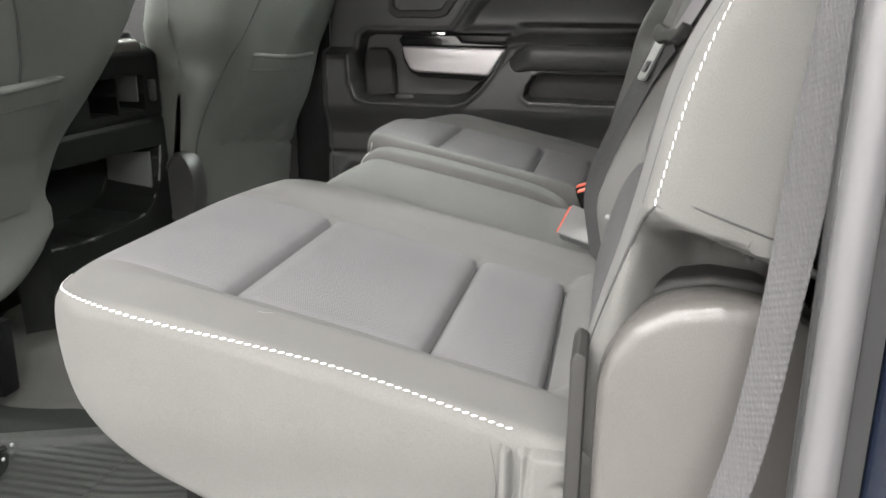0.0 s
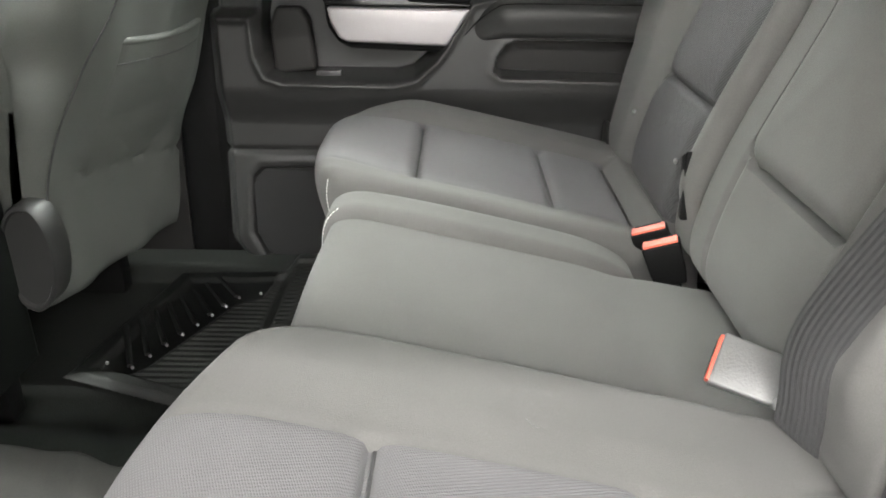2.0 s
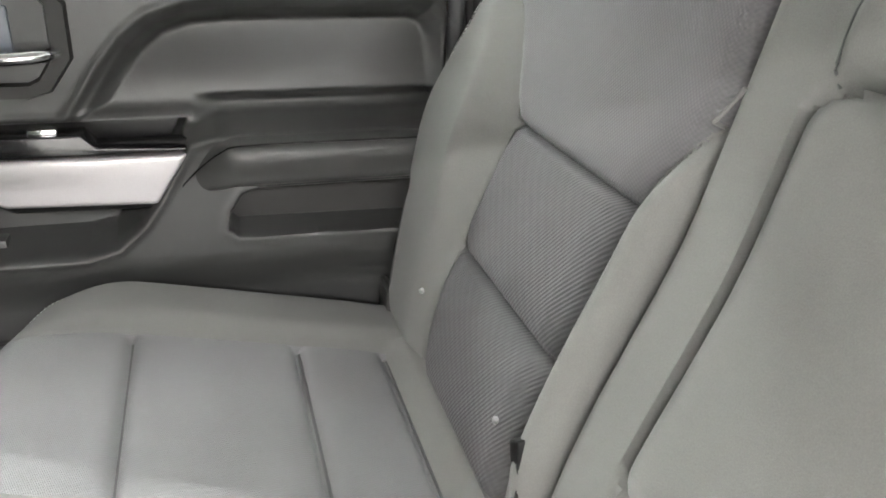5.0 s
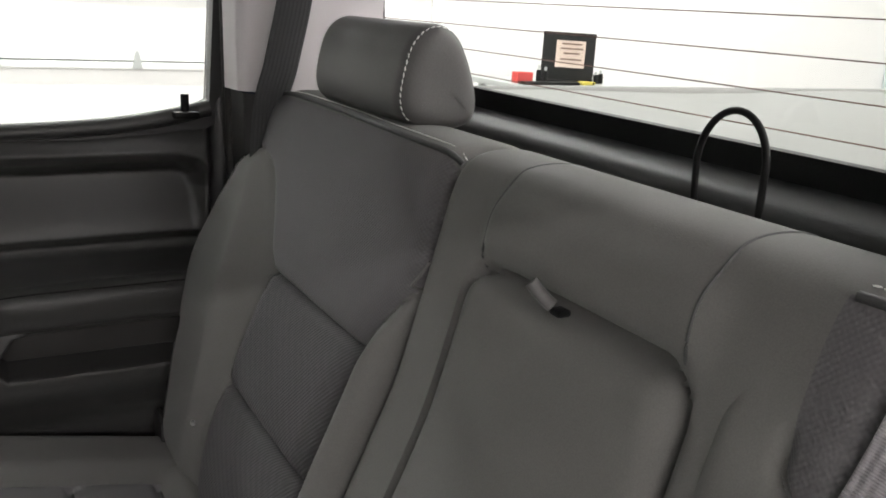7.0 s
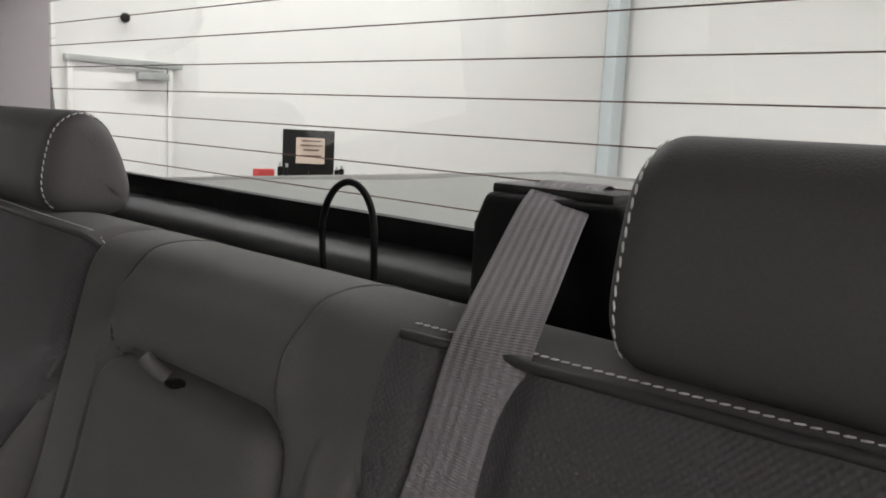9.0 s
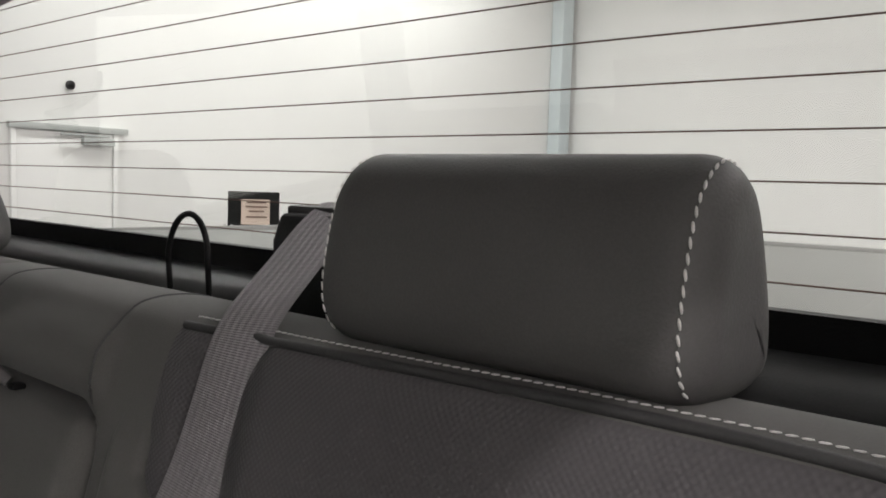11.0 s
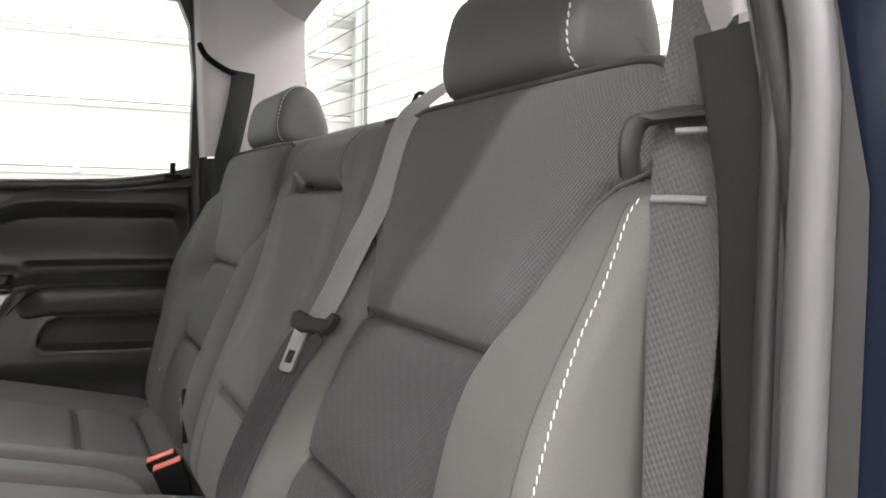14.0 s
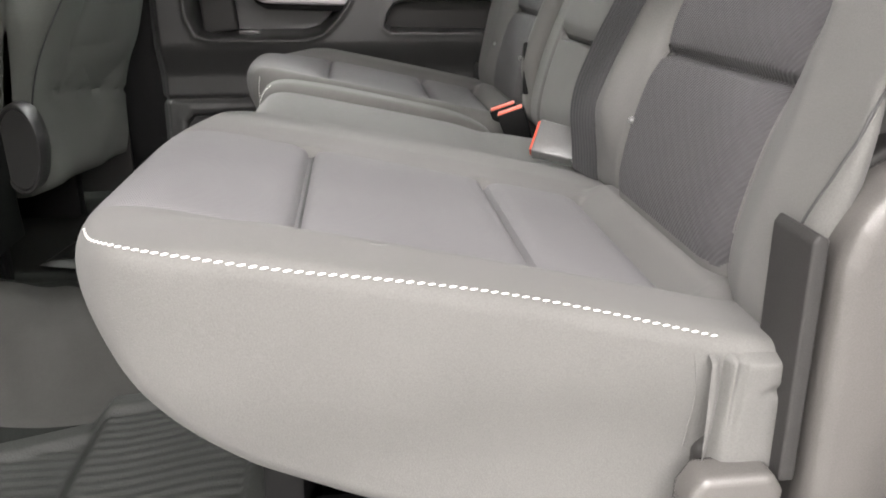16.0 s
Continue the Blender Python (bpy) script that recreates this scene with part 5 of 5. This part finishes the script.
def door_depth(x, z):
    h = np.zeros_like(x)
    dish = inside(x, z, DISH)
    h = h - 0.050 * ramp(dish, 0.0, 0.032) * (0.35 + 0.65 * ramp(z, 0.63, 0.735)) + 0.004 * groove(dish + 0.006, 0.006) - 0.0025 * groove(dish - 0.003, 0.005)
    h = h - 0.024 * (1 - ramp(z, 0.618, 0.640)) * ramp(dish, 0.0, 0.012) * ramp(x, -0.25, -0.21)
    maps = inside(x, z, MAPS)
    h = h * (1 - ramp(maps, -0.004, 0.004)) - 0.052 * ramp(maps, 0.0, 0.008) + 0.003 * groove(maps + 0.006, 0.005)
    low = inside(x, z, LOWER)
    h = np.where(low > -0.012, h * (1 - ramp(low, -0.012, 0.0)) + ramp(low, -0.012, 0.006) * (0.042 - 0.034 * ramp(-z, -0.440, -0.36) + 0.016 * ramp(-z, -0.31, -0.10)), h)
    pull = inside(x, z, PULL)
    h = h + 0.004 * groove(low - 0.007, 0.006) * (low > -0.012) - 0.075 * ramp(pull, 0.0, 0.008) + 0.0015 * groove(pull + 0.004, 0.006)
    spk = inside(x, z, SPEAKER)
    h = h - 0.016 * ramp(spk, 0.0, 0.008) + 0.004 * groove(spk + 0.010, 0.010)
    h = h - 0.006 * groove(z - 0.312, 0.006) * (x < -0.40)
    h = h - 0.012 * ramp(z, 0.765, 0.80)
    edge = np.minimum(x + 0.715, 0.105 - x)
    edge = np.minimum(edge, inside(x, z, PANEL_EDGE))
    return h - 0.024 * (1 - ramp(edge, 0.0, 0.02))


# Dark sheet that paints the shade on the pull pocket's back.
liner = [(-0.209, 0.468), (-0.204, 0.493), (-0.190, 0.513), (-0.169, 0.520), (0.055, 0.520), (0.055, 0.456), (-0.196, 0.460)]
part("pocket_shade", prism(liner, 0.824, 0.834, "y", 0.001), PLASTIC, DOOR, "dark sheet painting the shade inside the pull pocket")
relief("door_panel", np.linspace(-0.715, 0.105, 400), np.linspace(0.055, 0.80, 360), lambda x, z: (x, 0.803 - door_depth(x, z), z), DOOR_SKIN, DOOR, "moulded dark grey panel", keep=lambda x, z: inside(x, z, PANEL_EDGE) > 0)
sill = [(-0.70, 0.800, 0.785), (-0.40, 0.803, 0.789), (-0.10, 0.803, 0.797), (0.02, 0.802, 0.810), (0.09, 0.800, 0.826)]
part("window_sill", tube(bmesh.new(), curve_points(sill, 30), 0.012, 10, 1.0), DOOR_SKIN, DOOR)
bm = prism([(-0.72, 0.06), (-0.72, 0.775), (0.10, 0.80), (0.10, 0.06)], 0.872, 0.90, "y", 0.004)
part("outer_skin", bm, PAINT, DOOR, "navy outer skin")
# window frame and glass
hole = [(-0.70, 0.80), (-0.66, 1.215), (-0.05, 1.215), (0.02, 1.205), (0.06, 1.18), (0.082, 1.13), (0.092, 1.03), (0.090, 0.835), (0.05, 0.815), (-0.10, 0.802)]
ring_bm = bmesh.new()
outer = [(x + (0.035 if x > 0 else -0.03 if x < -0.6 else 0.02), z + (0.03 if z > 1.1 else -0.02 if z < 0.84 else 0)) for x, z in hole]
rings = []
for pts, y in ((outer, 0.80), (hole, 0.80), (hole, 0.835), (outer, 0.835)):
    rings.append([ring_bm.verts.new((x, y - 0.07 * max(0, (z - 0.83) / 0.4), z)) for x, z in pts])
for a, b in zip(rings, rings[1:] + rings[:1]):
    for k in range(len(a)):
        ring_bm.faces.new((a[k], a[(k + 1) % len(a)], b[(k + 1) % len(a)], b[k]))
bmesh.ops.recalc_face_normals(ring_bm, faces=ring_bm.faces)
part("window_frame", ring_bm, RUBBER, DOOR, "black window frame and seal")
gp = prism([(x, z) for x, z in hole], 0, 0.004, "y", 0)
for v in gp.verts:
    v.co.y += 0.822 - 0.07 * max(0, (v.co.z - 0.83) / 0.4)
pane = part("window_pane", gp, GLASS, DOOR, "clear glass")
pane.visible_shadow = False
bm = tube(bmesh.new(), [(0.053, 0.790, 0.815), (0.053, 0.790, 0.838), (0.053, 0.790, 0.846)], 0.006, 12, up=(1, 0, 0))
knob = part("lock_knob", bm, BLACK, DOOR)
box("lock_collar", (0.035, 0.778, 0.812), (0.072, 0.802, 0.822), BLACK, knob)

# armrest, rounded, with a swept front and its dark stitched seam
rows = []
arm = bmesh.new()
for x in np.linspace(-0.262, 0.10, 60):
    f = ramp(np.array(x), -0.262, -0.19)
    top = 0.520 + 0.076 * float(ramp(np.array(x), -0.300, -0.20)) ** 0.7
    bot = 0.512 + 0.016 * float(f)
    out = 0.765 - 0.028 * float(f)
    c = smooth_loop([(0.80, top - 0.002), (out + 0.02, top), (out, top - 0.012), (out - 0.002, (top + bot) / 2), (out + 0.004, bot + 0.004), (out + 0.03, bot), (0.80, bot)], 30, 2)
    rows.append([arm.verts.new((x, yy, zz)) for yy, zz in c])
for a, b in zip(rows, rows[1:]):
    for k in range(30):
        arm.faces.new((a[k], a[(k + 1) % 30], b[(k + 1) % 30], b[k]))
arm.faces.new(rows[0])
arm.faces.new(rows[-1][::-1])
bmesh.ops.recalc_face_normals(arm, faces=arm.faces)
rest = part("armrest", arm, DOOR_SKIN, DOOR, "padded armrest")
seam = curve_points([(-0.275, 0.768, 0.520), (-0.245, 0.750, 0.556), (-0.215, 0.742, 0.580), (-0.185, 0.7375, 0.5885), (-0.05, 0.736, 0.589), (0.09, 0.736, 0.588)], 40)
part("seam", tube(bmesh.new(), seam, 0.0011, 6), BLACK, rest)
# silver pull with its dark cradle, switch pod
part("pull_cradle", prism([(-0.512, 0.592), (-0.506, 0.545), (-0.488, 0.517), (-0.465, 0.506), (-0.275, 0.500), (-0.245, 0.540), (-0.235, 0.592)], 0.772, 0.80, "y", 0.007), BLACK, DOOR)
part("silver_pull", prism([(-0.504, 0.579), (-0.498, 0.552), (-0.484, 0.527), (-0.470, 0.520), (-0.296, 0.514), (-0.255, 0.577)], 0.752, 0.775, "y", 0.006), SILVER, DOOR, "satin silver pull trim")
pod = part("switch_pod", prism([(-0.512, 0.594), (-0.50, 0.606), (-0.375, 0.606), (-0.360, 0.590), (-0.255, 0.586), (-0.255, 0.581), (-0.505, 0.581)], 0.754, 0.80, "y", 0.003), GLOSS, DOOR, "gloss black switch pod")
box("window_switch", (-0.435, 0.762, 0.604), (-0.402, 0.782, 0.613), CHROME, pod, "bright window switch", 0.003)
# map pocket inner wall and bottle shape
part("pocket_insert", prism([(-0.612, 0.452), (-0.617, 0.54), (-0.605, 0.572), (-0.560, 0.572), (-0.545, 0.55), (-0.535, 0.46)], 0.812, 0.84, "y", 0.008), PLASTIC, DOOR)
box("pocket_clip", (-0.535, 0.800, 0.448), (-0.488, 0.83, 0.462), DOOR_SKIN, DOOR)
# inside handle: bezel, recess, chrome lever
bz = [(-0.552, 0.775), (-0.395, 0.775), (-0.376, 0.755), (-0.376, 0.690), (-0.405, 0.650), (-0.430, 0.643), (-0.530, 0.643), (-0.548, 0.655)]
bi = [(-0.535, 0.762), (-0.412, 0.762), (-0.402, 0.752), (-0.402, 0.692), (-0.418, 0.668), (-0.430, 0.662), (-0.522, 0.662), (-0.533, 0.670)]
bm = bmesh.new()
rings = []
for pts, y, grow in ((bz, 0.801, 1.0), (bz, 0.790, 0.97), (bi, 0.790, 1.05), (bi, 0.803, 1.0), (bi, 0.835, 0.94)):
    cx, cz = -0.47, 0.71
    rings.append([bm.verts.new((cx + (x - cx) * grow, y, cz + (z - cz) * grow)) for x, z in pts])
for a, b in zip(rings, rings[1:]):
    for k in range(len(a)):
        bm.faces.new((a[k], a[(k + 1) % len(a)], b[(k + 1) % len(a)], b[k]))
bm.faces.new(rings[-1])
bmesh.ops.recalc_face_normals(bm, faces=bm.faces)
handle = part("door_handle", bm, PLASTIC, DOOR, "dark handle bezel")
lv = bmesh.new()
tube(lv, curve_points([(-0.540, 0.792, 0.694), (-0.50, 0.776, 0.694), (-0.45, 0.772, 0.695), (-0.41, 0.776, 0.697), (-0.395, 0.794, 0.697)], 24), 0.0095, 12, 0.9)
part("lever", lv, CHROME, handle, "chrome lever")
box("lever_back", (-0.510, 0.798, 0.698), (-0.440, 0.812, 0.752), LEVER_BLUE, handle, "grey-blue lever back")
relief("speaker_grille", np.linspace(-0.668, -0.44, 60), np.linspace(0.080, 0.286, 60),
       lambda x, z: (x, 0.803 - 0.022 + 0.0012 * np.sin(x * 900) * np.sin(z * 900), z), GLASSY, DOOR, "black speaker grille", keep=lambda x, z: inside(x, z, SPEAKER) > 0.004)

# ---- front seats ----
FRONT = [(-0.81, 0.225), (-0.795, 0.25), (-0.808, 0.36), (-0.778, 0.46), (-0.720, 0.56), (-0.672, 0.68), (-0.660, 0.79), (-0.68, 0.88), (-0.74, 0.93), (-0.80, 0.92), (-0.82, 0.80), (-0.86, 0.62), (-0.90, 0.45), (-0.92, 0.30), (-0.88, 0.225)]
FRONT_Z = [0.25, 0.36, 0.46, 0.56, 0.68, 0.79, 0.88]
FRONT_X = [-0.800, -0.804, -0.774, -0.718, -0.674, -0.662, -0.68]


def seat_out(z):
    """Distance of the outer edge of a front seat's back from the middle of the cab, at a height."""
    return np.interp(z, [0.25, 0.35, 0.47, 0.56, 0.68, 0.80], [0.625, 0.690, 0.735, 0.760, 0.795, 0.800])


def seat_bulge(a, z):
    """How far the lower outer part of the back stands out behind."""
    return 0.048 * ramp(a, 0.33, 0.66) * (1 - ramp(z, 0.44, 0.60))


def front_seat(s):
    th = thing("front_seat", (-0.9, s * 0.42, 0.1), "grey-green vinyl front seat seen from behind with a map pocket", "seat", "front seats")

    def shape(X, Y, Z):
        a = s * Y
        inn = np.interp(Z, [0.24, 0.29, 0.335, 0.372, 0.388, 0.40, 0.47, 0.56, 0.68], [0.21, 0.155, 0.118, 0.122, 0.136, 0.140, 0.128, 0.085, 0.035]) if s < 0 else 0.280 - 0.045 * ramp(Z, 0.54, 0.64)
        out = seat_out(Z)
        u = (a - 0.05) / 0.71
        x = X + seat_bulge(inn + (out - inn) * u, Z) * ramp(X, -0.86, -0.80) - 0.020 * np.clip(1 - 2 * u, 0, 1) ** 4
        Z = np.where((s < 0) & (Z < 0.36), 0.268 + (Z - 0.225) * 0.092 / 0.135, Z)
        return x, s * (inn + (out - inn) * u), Z

    def puff(X, Y, Z, NX, NZ):
        a = s * Y
        rear = ramp(NX, 0.3, 0.8)
        wob = 0.004 * np.sin(a * 21 + 3 * Z) * np.sin(Z * 17 + 1) * rear
        return -0.005 * groove(Z - 0.388 + 0.075 * (a - 0.28), 0.005) * rear * (a > 0.2) + wob
    made = upholstered(th, FRONT, min(s * 0.05, s * 0.76), max(s * 0.05, s * 0.76), 0.03, lambda x, y, z: ("back_shell", VINYL), puff, shape, n=160, step=0.01)
    skins = skin_of(made.values())
    # map pocket: a sagging panel with a rolled hem
    us, vs = np.linspace(0.0, 1.0, 40), np.linspace(0, 1, 34)
    start = 0.39 if s > 0 else 0.205

    def pocket(u, v):
        z = 0.385 + (0.187 - 0.012 * u - 0.006 * np.sin(u * 3.1)) * v
        a = start + (seat_out(z) - 0.035 - start) * u
        x = np.interp(z, FRONT_Z, FRONT_X) + seat_bulge(a, z) - 0.005 + 0.014 * np.sin(np.pi * np.clip(u, 0.0, 1.0)) ** 0.5 * (0.35 + 0.65 * v) * ramp(v, 0.0, 0.3) + 0.001 * np.sin(u * 9 + v * 4)
        return x, s * a, z
    relief("map_pocket", us, vs, pocket, VINYL, th, "stretched map pocket", flip=s < 0)
    hem = [tuple(float(c) for c in pocket(np.array(u), np.array(1.0))) for u in np.linspace(0, 1, 24)]
    part("pocket_hem", tube(bmesh.new(), [(x - 0.004, y, z) for x, y, z in hem], 0.0055, 10), VINYL, th)
    low = [tuple(float(c) for c in pocket(np.array(u), np.array(0.84))) for u in np.linspace(0, 1, 24)]
    part("hem_seam", tube(bmesh.new(), low, 0.0012, 6), PIPING, th)
    line, _ = snapped([(float(np.interp(z, FRONT_Z, FRONT_X)) + 0.02, s * float(np.interp(z, [0.33, 0.45, 0.56, 0.66, 0.8], [0.292, 0.294, 0.290, 0.335, 0.44])), z) for z in np.linspace(0.34, 0.82, 40)], skins, 0.001)
    part("piping", tube(bmesh.new(), line, 0.0017, 8), PIPING, th, "dark piping")
    if s > 0:
        # flat oval plate with a raised rim
        bm = bmesh.new()
        rings = []
        for y, grow in ((0.300, 1.0), (0.2535, 1.0), (0.2505, 0.965), (0.2505, 0.90), (0.2545, 0.86)):
            rings.append([bm.verts.new((-0.826 + 0.034 * grow * math.cos(k * math.tau / 32), y, 0.316 + 0.075 * grow * math.sin(k * math.tau / 32))) for k in range(32)])
        for p, q in zip(rings, rings[1:]):
            for k in range(32):
                bm.faces.new((p[k], p[(k + 1) % 32], q[(k + 1) % 32], q[k]))
        bm.faces.new(rings[-1])
        bmesh.ops.recalc_face_normals(bm, faces=bm.faces)
        part("recliner_cover", bm, DOOR_SKIN, th, "oval recliner cover with a raised rim")
    cush = [(-0.86, 0.33), (-0.86, 0.22), (-1.30, 0.24), (-1.36, 0.31), (-1.33, 0.40), (-1.0, 0.36)]
    upholstered(th, cush, min(s * 0.33, s * 0.70), max(s * 0.33, s * 0.70), 0.03, lambda x, y, z: ("seat_cushion", CLOTH), n=80, step=0.03)
    for yy in (0.22, 0.62):
        box("seat_rail", (-1.25, s * yy - 0.018, 0.10), (-0.86, s * yy + 0.018, 0.215), BLACK, th)
    return th


front_seat(1)
front_seat(-1)

# ---- centre console, seen from behind ----
CON = thing("centre_console", (-1.0, 0.07, 0.1), "dark plastic centre console with rear storage openings", "console")
WELL = [(-0.11, 0.292), (-0.105, 0.415), (0.240, 0.408), (0.228, 0.345), (0.206, 0.313), (0.165, 0.287), (0.0, 0.282)]


def con_depth(y, z):
    d = np.zeros_like(y)
    for y0, y1 in ((0.036, 0.116), (0.123, 0.206)):
        d += 0.10 * ramp(inside(y, z, [(y0, 0.482), (y1, 0.479), (y1 + 0.004, 0.541), (y0, 0.546)]), 0.0, 0.006)
    d += 0.11 * ramp(inside(y, z, WELL), 0.0, 0.010)
    d += 0.004 * groove(z - 0.462, 0.004)
    edge = np.minimum(y + 0.16, 0.30 - y)
    d += 0.03 * (1 - ramp(edge, 0.0, 0.04)) + 0.05 * (1 - ramp(0.615 - z, 0.0, 0.04))
    return d


relief("rear_face", np.linspace(-0.16, 0.30, 170), np.linspace(0.170, 0.615, 170), lambda y, z: (-0.850 - con_depth(y, z) - 0.04 * (z - 0.35), y, z), CONSOLE, CON)
part("body", block(bmesh.new(), (-1.65, -0.16, 0.085), (-1.02, 0.30, 0.60), 0.03, 3), CONSOLE, CON)
part("lid", block(bmesh.new(), (-1.5, -0.15, 0.570), (-0.868, 0.235, 0.606), 0.014, 3), CAP_PLASTIC, CON, "pale padded lid")
box("outlet_cover", (-0.866, 0.222, 0.492), (-0.850, 0.240, 0.532), DOOR_SKIN, CON, "small outlet cover")
# Pale sheets and rim paint the light caught inside the console openings.
part("well_sheen", prism([(-0.955, 0.302), (-0.862, 0.322), (-0.862, 0.398), (-0.955, 0.390)], 0.214, 0.218, "y", 0.001), SHEEN_GREY, CON, "pale sheet painting the sheen on the storage well wall")
part("slot_sheen", prism([(-0.93, 0.494), (-0.862, 0.494), (-0.862, 0.540), (-0.93, 0.540)], 0.192, 0.196, "y", 0.001), SHEEN_GREY, CON, "pale sheet painting the sheen on the slot wall")
rim = curve_points([(-0.853, y, z) for y, z in WELL[2:] + WELL[:1]], 50)
part("well_rim", tube(bmesh.new(), rim, 0.0022, 6, up=(1, 0, 0)), SHEEN_GREY, CON)
